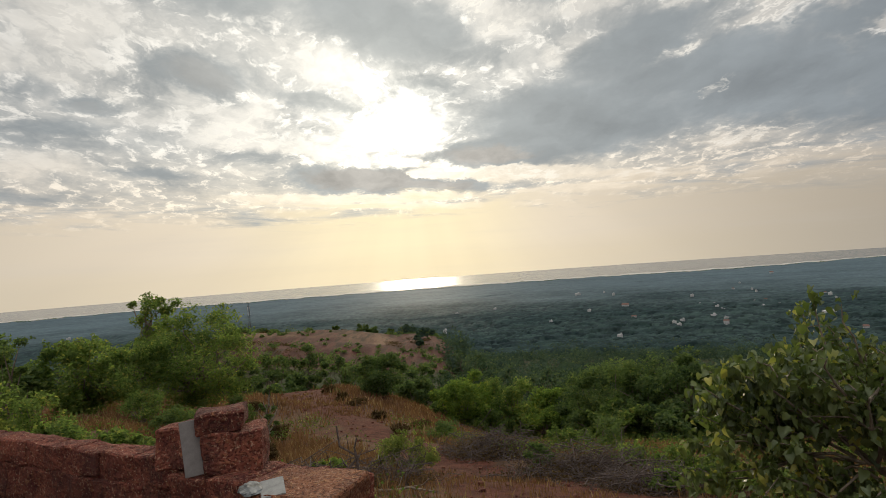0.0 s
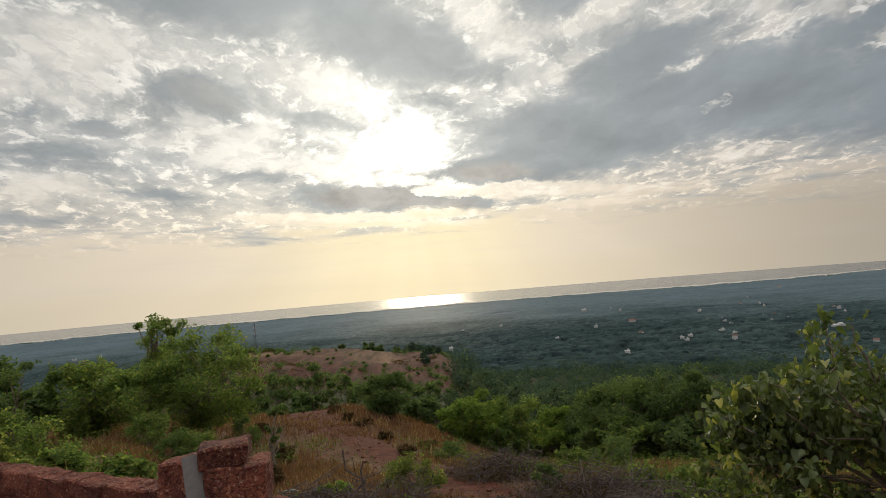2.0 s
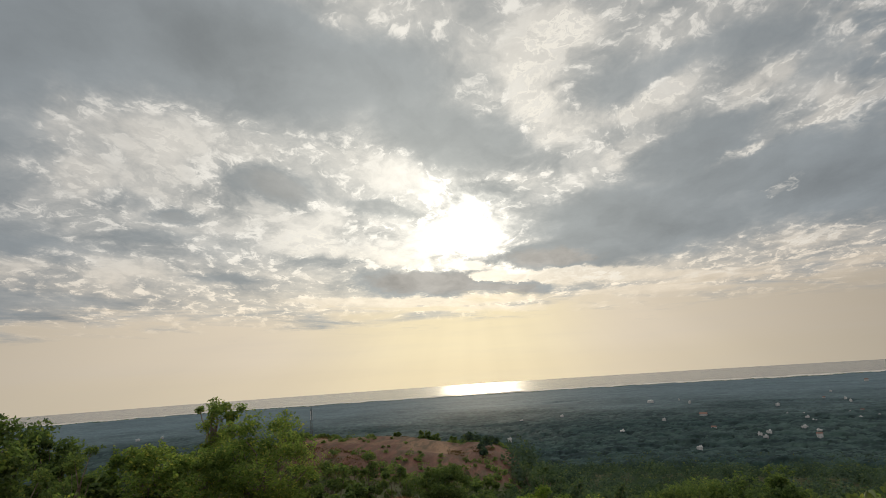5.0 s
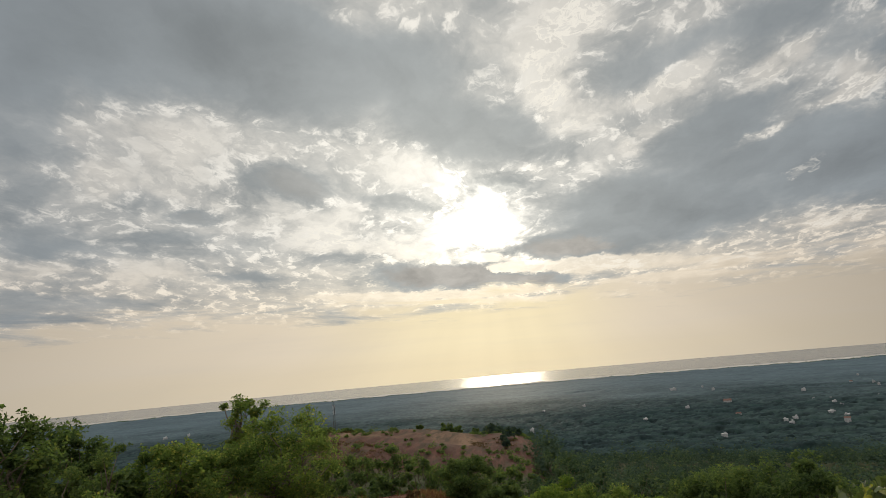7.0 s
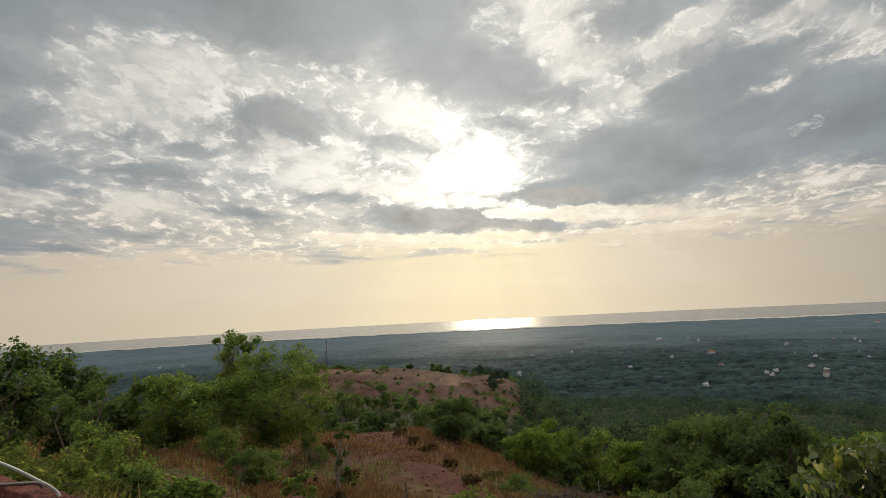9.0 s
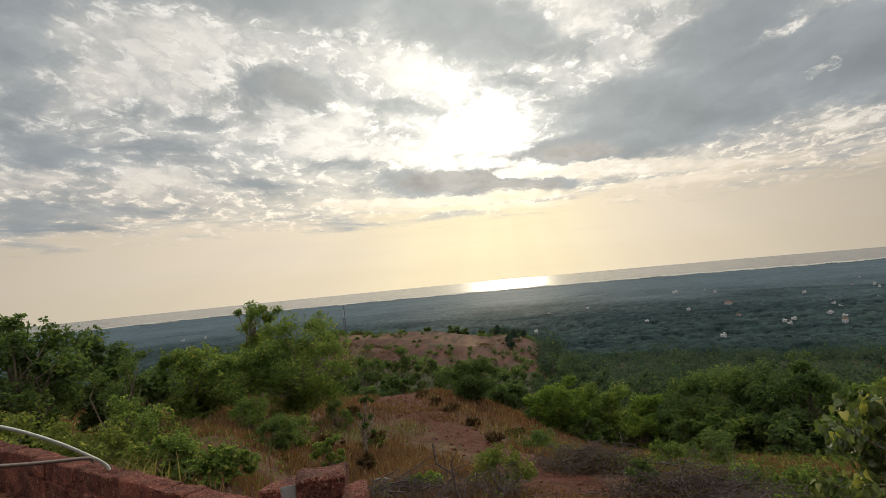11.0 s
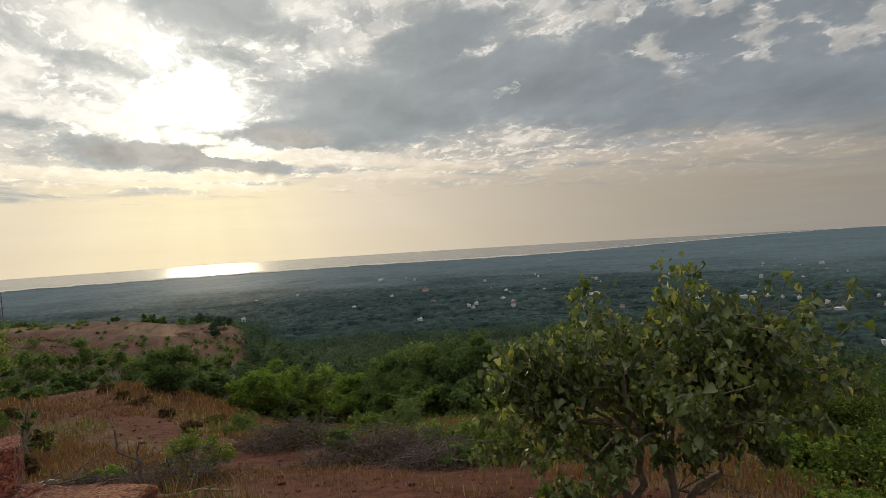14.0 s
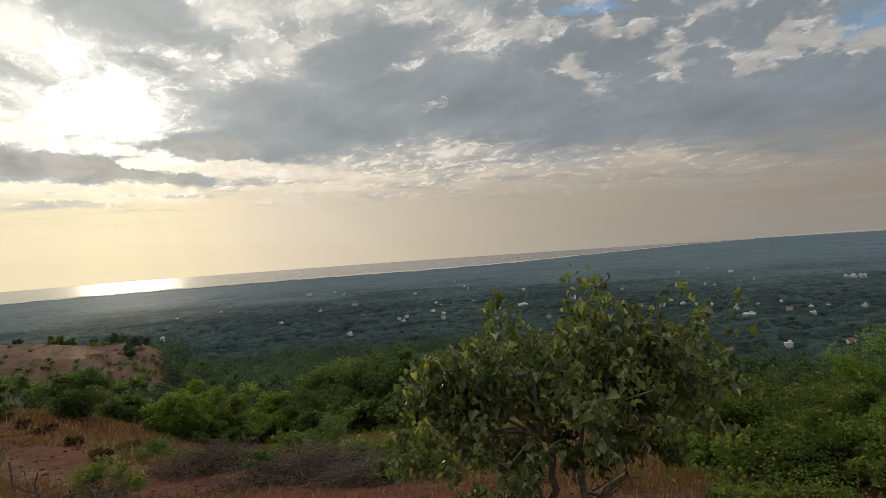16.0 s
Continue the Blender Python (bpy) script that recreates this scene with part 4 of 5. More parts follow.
    for k, (az, r, top, w, mat) in enumerate(((7.5, 12.6, -2.25, 0.9, LEAF_DARK), (16, 12.6, -2.3, 1.3, LEAF_MID), (19.5, 12, -2.1, 1.2, LEAF_MID), (23, 11, -1.9, 1.2, LEAF_MID), (10, 16, -2.9, 1.4, LEAF_MID), (14, 17, -2.9, 1.6, LEAF_DARK),
                                              (18.5, 10.4, -2.0, 0.7, LEAF_MID), (24, 10.2, -1.9, 0.8, LEAF_MID), (-1.5, 19, -3.3, 1.6, LEAF_DARK), (-7, 11.6, -2.05, 0.6, LEAF_OLIVE), (-12, 11.0, -1.75, 0.7, LEAF_FRESH), 
                                              (-20.4, 15, -1.75, 0.8, LEAF_MID), (-23.5, 18, -1.9, 1.5, LEAF_MID), (-19.4, 24, -2.6, 1.6, LEAF_DARK), (28, 10.5, -1.9, 1.2, LEAF_MID))):
        shrub("bush", "low green bush among cut branches and grass", "bush", az, r, top, w, mat, 0.07, 170, 300 + k, 12, "low bushes on the slope", bole=0.1, bottom=0.05)
    for k, (az, r, h, w) in enumerate(((-10.4, 29, 0.35, 0.9), (-8.8, 26, 0.3, 0.9), (-7.2, 22.5, 0.3, 0.8), (-5.2, 19.5, 0.28, 0.8), (-11.6, 33, 0.4, 1.0), (-16.2, 19, 0.5, 0.9), (-18.0, 27, 0.5, 1.2), (-3.2, 22, 0.3, 0.8), (-17.2, 14.5, 0.5, 0.7), (-20.5, 19, 0.5, 1.0))):
        x, y = stand(az, r)
        tree("dry_shrub", "low brown half-dry shrub beside the track", "shrub", x, y, h, w, BROWN_SCRUB, 0.08, 110, 400 + k, 12, "dry shrubs by the track", bole=0.1, bottom=0.05)
    shrub("sapling", "thin sapling with a few leaves", "sapling", -16.9, 16, -0.75, 0.6, LEAF_DARK, 0.09, 60, 60, 8, bole=0.3, bottom=0.3)
    # bright thicket down the right-hand slope
    for k, (az, r, top, w, mat) in enumerate(((53.9, 16, -2.05, 3.4, LEAF_THICKET), (63.8, 14, -0.45, 3.2, LEAF_FRESH), (58.8, 12.5, -1.45, 2.6, LEAF_THICKET), (49.8, 13.5, -1.75, 2.4, LEAF_THICKET), (54.5, 9.8, -1.45, 1.9, LEAF_THICKET),
                                              (60.8, 9.6, -1.3, 1.9, LEAF_THICKET), (45.5, 15, -2.2, 2.6, LEAF_THICKET), (67.5, 11.5, -0.5, 2.6, LEAF_FRESH), (48.5, 10.5, -1.75, 1.6, LEAF_FRESH), (66, 8.5, -1.0, 1.7, LEAF_THICKET), (57.5, 7.9, -1.55, 1.0, LEAF_THICKET), (51.5, 8.0, -1.6, 1.0, LEAF_FRESH))):
        shrub("bush", "bright green bush in a thicket on the slope", "bush", az, r, top, w, mat, 0.065, 760, 70 + k, 24, "thicket on the slope", bole=0.1, bottom=0.04)


make_trees()


def forest_points(rng, k, r0, r1, a0, a1):
    r = np.sqrt(rng.uniform(r0 * r0, r1 * r1, k))
    a = np.radians(rng.uniform(a0, a1, k))
    return r * np.sin(a), r * np.cos(a), r, np.degrees(a)


def on_bare_hill(r, az):
    right = -5 + 2.5 * np.sin(r * 0.21) + 1.5 * np.sin(r * 0.57 + 1)
    return (r > 104) & (r < 240) & (az > -26) & (az < right + 2) & ((r < 178) | (az < right - 2))


def make_woods():
    # single trees of the middle distance share four shapes
    rng = np.random.default_rng(77)
    protos = []
    for k in range(4):
        t = thing("woodland_tree", "dark green woodland tree on the hillside", "tree", pose(0, 0, 0), "woodland on the hillside")
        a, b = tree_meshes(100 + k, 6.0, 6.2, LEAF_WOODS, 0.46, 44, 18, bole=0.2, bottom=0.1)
        part("trunk", a, t)
        part("crown", b, t)
        protos.append(t)
    x, y, r, az = forest_points(rng, 430, 48, 130, -50, 66)
    used = set()
    for i in range(len(x)):
        if on_bare_hill(r[i], az[i]) or (r[i] < 50 and -20 < az[i] < -5) or track_gap(x[i], y[i]) < 1.6 or (az[i] < -18 and r[i] < 70):
            continue
        k = i % 4
        s = rng.uniform(0.5, 1.2) * (0.62 if r[i] < 75 else 1.0) * (0.55 if -20 < az[i] < -2 else 1.0) * (0.4 if r[i] > 80 and -7 < az[i] < 0 else 1.0)
        m = pose(x[i], y[i], float(land(x[i], y[i])) - 0.2, 0, 0, rng.uniform(0, 360))
        if k in used:
            o = copy_thing(protos[k], m)
        else:
            used.add(k)
            o = protos[k]
            o.matrix_basis = m
        o.scale = (s, s, s)
    # woods further down, as leaves in clumps
    def leaves(name, label, k, r0, r1, per, leaf, size, seed, a0=-52, a1=70):
        g = np.random.default_rng(seed)
        x, y, r, az = forest_points(g, k, r0, r1, a0, a1)
        keep = ~(on_bare_hill(r, az))
        x, y, r, az = x[keep], y[keep], r[keep], az[keep]
        z = land(x, y)
        w = (g.uniform(0.5, 1.05, len(x)) + 0.9 * (g.uniform(0, 1, len(x)) > 0.9)) * size
        w = np.where((r < 210) & (az > -6.5) & (az < -1.2), w * 0.42, w)
        d = g.normal(size=(len(x), per, 3))
        d /= np.linalg.norm(d, axis=2)[:, :, None]
        d *= (g.uniform(0, 1, (len(x), per)) ** 0.4)[:, :, None]
        d[:, :, 2] = np.abs(d[:, :, 2]) * 0.9 + 0.05
        pts = np.stack([x, y, z + 0.5], -1)[:, None] + d * w[:, None, None] * np.array([0.58, 0.58, 1.0])
        lv, lf = leaf_quads(g, pts.reshape(-1, 3), leaf, slim=0.8, up=0.5, facing=d.reshape(-1, 3) * 1.6)
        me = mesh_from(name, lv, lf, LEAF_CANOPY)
        own = np.clip(g.normal(0.45, 0.28, len(x)), 0, 1)[:, None] * 0.8 + 0.2 * g.uniform(0, 1, d.shape[:2])
        tone = me.attributes.new("crown_tone", "FLOAT", "POINT")
        tone.data.foreach_set("value", np.repeat(own.ravel(), 4).astype(np.float32))
        tagged(new(name, me), label, "woods", kind="stuff")
    leaves("hillside_woods", "dense dark woods on the lower hillside", 1000, 120, 300, 190, 0.70, 6.8, 5)
    leaves("valley_woods", "dense dark woods at the foot of the hill", 1900, 300, 560, 72, 1.2, 7.4, 6)
    g = np.random.default_rng(15)
    x, y, r, az = forest_points(g, 2300, 104, 200, -26, 2)
    keep = (ripple(x, y, 0.08) + 0.5 * g.normal(size=len(x)) > np.interp(az, [-26, -16, -9, -3, 2], [0.75, 0.95, 0.85, 0.3, -0.1]) + 0.4 * ((r > 136) & (r < 168)))
    x, y = x[keep], y[keep]
    w = g.uniform(0.25, 0.8, len(x)) + 0.9 * (g.uniform(0, 1, len(x)) > 0.95)
    d = g.normal(size=(len(x), 60, 3)) * 0.5
    d[:, :, 2] = np.abs(d[:, :, 2])
    pts = np.stack([x, y, land(x, y) + 0.1], -1)[:, None] + d * w[:, None, None]
    lv, lf = leaf_quads(g, pts.reshape(-1, 3), 0.35, slim=0.8)
    tagged(new("hill_scrub", mesh_from("hill_scrub", lv, lf, LEAF_DARK)), "low dark scrub scattered over the bare hill", "scrub", kind="stuff")
    x, y, r, az = forest_points(g, 900, 106, 190, -25, -2)
    x, y = x[ripple(x + 7, y, 0.10) > 0.2], y[ripple(x + 7, y, 0.10) > 0.2]
    d = g.normal(size=(len(x), 26, 3)) * np.array([0.7, 0.5, 0.28])
    d[:, :, 2] = np.abs(d[:, :, 2])
    pts = np.stack([x, y, land(x, y) + 0.05], -1)[:, None] + d * g.uniform(0.4, 1.2, len(x))[:, None, None]
    lv, lf = leaf_quads(g, pts.reshape(-1, 3), 0.32, slim=0.7)
    tagged(new("dry_scrub", mesh_from("dry_scrub", lv, lf, BROWN_SCRUB)), "low brown scrub scattered over the bare hill", "scrub", kind="stuff")
    # a belt of taller trees along the shore
    g = np.random.default_rng(19)
    az = g.uniform(-54, 40, 1500)
    r = coast(az) - 14 - g.exponential(22, 1500)
    x, y = r * np.sin(np.radians(az)), r * np.cos(np.radians(az))
    tall = 2.6 + 2.4 * g.uniform(0, 1, 1500) ** 3 + 1.0 * ripple(x, y, 0.02)
    d = g.normal(size=(1500, 16, 3)) * np.array([0.45, 0.45, 0.5])
    pts = np.stack([x, y, land(x, y) + tall * 0.5], -1)[:, None] + d * tall[:, None, None] * 0.9
    lv, lf = leaf_quads(g, pts.reshape(-1, 3), 2.6, slim=0.8)
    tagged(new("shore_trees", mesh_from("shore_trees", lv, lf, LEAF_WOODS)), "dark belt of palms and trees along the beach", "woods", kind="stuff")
    # trees on the hill's crest
    g = np.random.default_rng(9)
    for k, (az, r, top, w) in enumerate(((-16.2, 178, -13.2, 4.5), (-12.8, 182, -14.2, 3.0), (-8.0, 184, -14.4, 5.0), (-17.0, 176, -12.4, 3.0), (-7.0, 186, -15.6, 4.0), (-5.4, 184, -16.4, 2.6), (-18.6, 172, -11.6, 5.0), (-10.4, 184, -14.2, 2.4), (-20.0, 168, -11.8, 5.0))):
        shrub("tree", "small dark tree on the crest of the bare hill", "tree", az, r, top, w, LEAF_DARK, 0.7, 40, 200 + k, 12, "trees on the crest", bole=0.2, bottom=0.1)


def crowns(x, y, cell):
    """Height (0 to 1) and tone of rounded tree crowns, one to a cell of a jittered grid."""
    best, tone = np.zeros(x.shape), np.zeros(x.shape)
    ci, cj = np.floor(x / cell).astype(np.int64), np.floor(y / cell).astype(np.int64)

    def chance(i, j, k):
        h = (i * 73856093 ^ j * 19349663 ^ k * 83492791) & 0xFFFFFF
        h = (h * 1103515245 + 12345) & 0x7FFFFFFF
        return ((h >> 8) & 0xFFFF) / 65535.0
    for di in (-1, 0, 1):
        for dj in (-1, 0, 1):
            i, j = ci + di, cj + dj
            px, py = (i + chance(i, j, 1)) * cell, (j + chance(i, j, 2)) * cell
            r = cell * (0.45 + 0.45 * chance(i, j, 3))
            q = np.sqrt(np.clip(1 - ((x - px) ** 2 + (y - py) ** 2) / (r * r), 0, 1)) * (0.55 + 0.45 * chance(i, j, 4))
            tone = np.where(q > best, chance(i, j, 5), tone)
            best = np.maximum(best, q)
    return best, tone


def make_canopy():
    """The closed tree cover of the coastal plain, crown by crown, as one sheet."""
    g = np.random.default_rng(12)
    az = np.linspace(-56, 74, 780)
    rad = [400.0]
    while rad[-1] < 5000:
        rad.append(rad[-1] + 3.2 * (rad[-1] / 400) ** 1.02)
    rad = np.array(rad)
    rr, aa = np.meshgrid(rad, az, indexing="ij")
    rr = rr + g.uniform(-0.4, 0.4, rr.shape) * np.gradient(rad)[:, None]
    ja = aa + g.uniform(-0.4, 0.4, aa.shape) * (az[1] - az[0])
    x, y = rr * np.sin(np.radians(ja)), rr * np.cos(np.radians(ja))
    top1, tone1 = crowns(x, y, 9.0)
    top2, tone2 = crowns(x + 300, y, 21.0)
    lumps = np.where(top1 * 0.75 > top2 * (tone2 > 0.7), top1 * 0.75, top2 * (tone2 > 0.7))
    tone = np.where(tone2 > 0.7, 0.5 * tone1 + 0.5 * ((tone2 - 0.7) / 0.3), tone1)
    lumps = lumps * 0.8 + 0.2 * g.uniform(0, 1, rr.shape)
    z = land(x, y) + 3.0 + (6.2 - 5.0 * smooth(rr, 700, 1600)) * lumps + (1.8 * ripple(x, y, 0.013) + 0.9 * ripple(x, y, 0.05)) * (1 - 0.6 * smooth(rr, 700, 1600))
    glade = ripple(x + 40, y - 70, 0.011) + 0.5 * ripple(x, y, 0.034)
    z = z - 2.0 * smooth(glade, 0.55, 0.8) * smooth(rr, 550, 700)
    z = z - 14.0 * (1 - smooth(rr, 400, 470))
    z = z - 2.5 * lumps * smooth(rr, coast(ja) - 220, coast(ja) - 60)
    v = np.stack([x, y, z], -1).reshape(-1, 3)
    k = len(az)
    i, j = np.meshgrid(np.arange(len(rad) - 1), np.arange(k - 1), indexing="ij")
    f = np.stack([i * k + j, (i + 1) * k + j, (i + 1) * k + j + 1, i * k + j + 1], -1).reshape(-1, 4)
    mid = (rr[:-1, :-1] < np.minimum(coast(aa[:-1, :-1]), 4880)).ravel()
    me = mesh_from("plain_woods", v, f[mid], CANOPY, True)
    me.attributes.new("crown_tone", "FLOAT", "POINT").data.foreach_set("value", tone.ravel().astype(np.float32))
    if me.polygons[0].normal.z < 0:
        me.flip_normals()
    tagged(new("plain_woods", me), "dark tree cover of the plain reaching to the coast", "woods", kind="stuff")


make_canopy()
make_woods()


# ---- broad-leaved tree ----
def broad_leaf(name, length, seed):
    """A heart-shaped leaf, folded along its rib and drooping, stalk at the origin."""
    rng = random.Random(seed)
    half = [(0.0, 0.0), (-0.08, 0.26), (0.16, 0.47), (0.56, 0.40), (1.0, 0.0)]
    fold, curl = rng.uniform(0.45, 1.1), rng.uniform(0.15, 0.7)
    vs, fs = [], []
    rib = [(0.0, 0), (0.14, 0), (0.34, 0), (0.62, 0), (1.0, 0)]
    for sgn in (1, -1):
        for x, y in half:
            vs.append((x * length, sgn * y * length, (fold * y - curl * x * x) * length))
    for x, _ in rib:
        vs.append((x * length, 0, -curl * x * x * length))
    for k in range(4):
        fs.append((10 + k, 11 + k, k + 1, k))
        fs.append((10 + k, 5 + k, 6 + k, 11 + k))
    return mesh_from(name, np.array(vs), np.array(fs), LEAF_BIG, True)


def make_broad_tree():
    rng = np.random.default_rng(21)
    base = np.array([3.64, 4.66, 0.0])
    base[2] = float(land(base[0], base[1]))
    t = thing("broad_leaved_tree", "low many-stemmed tree with large heart-shaped leaves", "tree", pose(*base) @ Matrix.Scale(0.93, 4))
    # stems: where each ends, over the base
    ends = [(-1.25, 0.45, 1.2), (-0.8, -0.35, 1.6), (-0.4, 0.25, 1.85), (0.15, -0.1, 1.95), (0.6, 0.2, 1.85), (0.95, -0.35, 1.65), (1.15, 0.2, 1.35), (-0.2, -0.75, 1.4), (0.45, 0.85, 1.6), (-1.15, 0.9, 1.55), (-0.79, 0.62, 1.9), (0.95, -0.74, 1.9), (1.0, -0.8, 1.45), (0.55, -0.43, 2.0)]
    twigs, tips, stems, trunks = [], [], [], []
    # two feet, each with leaning trunks that fork at knee height
    left, right = np.array([-0.34, 0.27, -0.1]), np.array([0.02, 0.0, -0.1])
    forks = [(left, (-0.74, 0.56, 0.62)), (left, (-0.50, 0.36, 0.72)), (left, (-0.26, 0.14, 0.66)), (right, (-0.03, 0.02, 0.66)), (right, (0.36, -0.24, 0.62))]
    knees = []
    for foot, knee in forks:
        p = bend(foot + rng.normal(size=3) * 0.03, knee, rng, 6, 0.045)
        v, f = tubes([list(zip(p, np.linspace(0.052, 0.034, 6)))], 8)
        trunks.append(mesh_from("trunk", v, f, BARK, True))
        knees.append(p[-1])
    for k, e in enumerate(ends):
        e = np.array(e) * np.array([0.90, 0.90, 1.0])
        knee = min(knees, key=lambda q: np.hypot(q[0] - e[0], q[1] - e[1]))
        mid = knee * 0.5 + e * 0.5 + np.array([0, 0, 0.06])
        p = np.concatenate([bend(knee - np.array([0, 0, 0.03]), mid, rng, 4, 0.06), bend(mid, e, rng, 5, 0.06)[1:]])
        v, f = tubes([list(zip(p, np.linspace(0.030, 0.008, len(p))))], 7)
        stems.append(mesh_from("stem", v, f, BARK, True))
        for q in range(17):
            u = rng.uniform(0.42, 1.0) if q else 1.0
            a = p[min(int(u * (len(p) - 1)), len(p) - 1)]
            w = rng.normal(size=3)
            w[2] = abs(w[2]) * 0.6 + 0.15
            w /= np.linalg.norm(w)
            ln = rng.uniform(0.3, 0.8)
            b = a + w * ln * np.array([1, 1, 0.8])
            rel = np.array([b[0] / 1.95, b[1] / 1.7, (b[2] - 1.25) / 1.22])
            if np.linalg.norm(rel) > 1.0:
                b = b * 0.35 + a * 0.65 if np.linalg.norm(rel) > 1.35 else b
            pts = bend(a, b, rng, 4, 0.06)
            twigs.append(list(zip(pts, np.linspace(0.010, 0.004, 4))))
            tips.append(pts)
    # tall shoots on top, and long low boughs
    for x, y, z in ((-0.66, 0.40, 2.36), (-0.50, 0.25, 2.28), (0.26, 0.05, 2.50), (0.02, 0.05, 2.51), (0.14, -0.10, 2.46), (0.50, 0.15, 2.38), (0.78, -0.72, 2.32), (0.68, -0.6, 2.24), (-1.3, 0.2, 1.85), (-1.05, -0.2, 2.0)):
        a = np.array([x * 0.75, y * 0.75, 1.6])
        b = np.array([x, y, z])
        pts = bend(a, b, rng, 5, 0.05)
        twigs.append(list(zip(pts, np.linspace(0.014, 0.005, 5))))
        tips.append(pts)
    for x, y, z in ((-1.85, 0.75, 1.05), (-1.7, 0.45, 0.85), (-1.6, 0.9, 1.4), (1.5, -0.5, 1.15), (1.4, -0.9, 0.9), (1.3, 0.2, 1.0), (-1.2, -0.7, 0.85), (-0.6, -1.1, 1.1), (0.2, -1.2, 1.2), (0.8, -1.1, 1.1), (-1.95, 0.6, 0.75), (-1.5, 0.1, 0.45), (-1.35, 0.6, 1.75), (-1.6, 0.3, 1.75), (-1.45, -0.1, 0.40), (-1.6, 0.0, 0.75), (-0.4, -0.35, 0.78), (0.0, -0.4, 0.72), (0.35, -0.55, 0.82), (-0.1, 0.35, 0.80), (0.55, 0.05, 0.85), (-0.75, 0.15, 0.66), (0.1, -0.6, 1.0), (-0.5, 0.7, 0.75), (0.7, -0.7, 0.75), (-0.95, 0.35, 0.8), (0.9, -0.35, 0.9)):
        a = np.array([x * 0.3, y * 0.3, min(z + 0.1, 0.95)])
        b = np.array([x * 0.92, y * 0.92, z])
        pts = bend(a, b, rng, 6, 0.06, -0.05)
        twigs.append(list(zip(pts, np.linspace(0.017, 0.005, 6))))
        tips += [pts[3:], pts[2:5], pts[4:]]
    for s in trunks:
        part("trunk", s, t)
    for s in stems:
        part("stem", s, t)
    v, f = tubes(twigs, 4)
    part("fine_branching", mesh_from("fine_branching", v, f, BARK, True), t)
    # bare low twigs by the foot
    bare = [list(zip(bend((0.05, 0, 0.25), (0.15 + 0.8 * math.cos(a), -0.2 + 0.6 * math.sin(a), 0.45 + 0.2 * math.sin(3 * a)), rng, 6, 0.08), np.linspace(0.012, 0.003, 6))) for a in (0.0, 0.35, -0.5, 0.8, -0.9)]
    v, f = tubes(bare, 4)
    part("bare_branching", mesh_from("bare_branching", v, f, BARK, True), t, "bare brown twigs near the foot")
    leaves = [broad_leaf("leaf", ln, k) for k, ln in enumerate((0.060, 0.080, 0.048, 0.068))]
    poses = []
    for pts in tips:
        # some shoots are bushy and some nearly bare, thinner on the lee side
        lee = smooth(pts[-1][0] - 0.8 * pts[-1][1], 0.7, 1.7)
        for q in range(int(rng.uniform(12, 60) * (1 - 0.45 * lee))):
            u = rng.uniform(0.1, 1.0) if q > 8 else 1.0
            a = pts[min(int(round(u * (len(pts) - 1))), len(pts) - 1)] + rng.normal(size=3) * 0.055
            poses.append((a, rng.uniform(0, 360), rng.uniform(-20, 95), rng.uniform(-60, 60), rng.uniform(0.6, 1.3)))
    poses.sort(key=lambda w: w[0][1] + 0.5 * w[0][0])
    for k, (a, yaw, dip, roll, s) in enumerate(poses[:300]):
        m = pose(*a, roll, dip, yaw) @ Matrix.Scale(s, 4)
        part("leaf", leaves[k % 4], t, m=m)
    vs, fs, n0 = [], [], 0
    src = []
    for me in leaves:
        co = np.empty(len(me.vertices) * 3, np.float32)
        me.vertices.foreach_get("co", co)
        fa = np.array([list(p.vertices) for p in me.polygons])
        src.append((co.reshape(-1, 3), fa))
    for k, (a, yaw, dip, roll, s) in enumerate(poses[300:]):
        m = np.array(pose(*a, roll, dip, yaw) @ Matrix.Scale(s, 4))
        co, fa = src[k % 4]
        vs.append(co @ m[:3, :3].T + m[:3, 3])
        fs.append(fa + n0)
        n0 += len(co)
    tagged(part("foliage", mesh_from("foliage", np.concatenate(vs), np.concatenate(fs), LEAF_BIG, True), t), kind="stuff")


make_broad_tree()


# ---- far buildings ----
def box(bm, sx, sy, sz, x=0, y=0, z=0):
    r = bmesh.ops.create_cube(bm, size=1.0)
    bmesh.ops.scale(bm, vec=(sx, sy, sz), verts=r["verts"])
    bmesh.ops.translate(bm, vec=(x, y, z + sz / 2), verts=r["verts"])


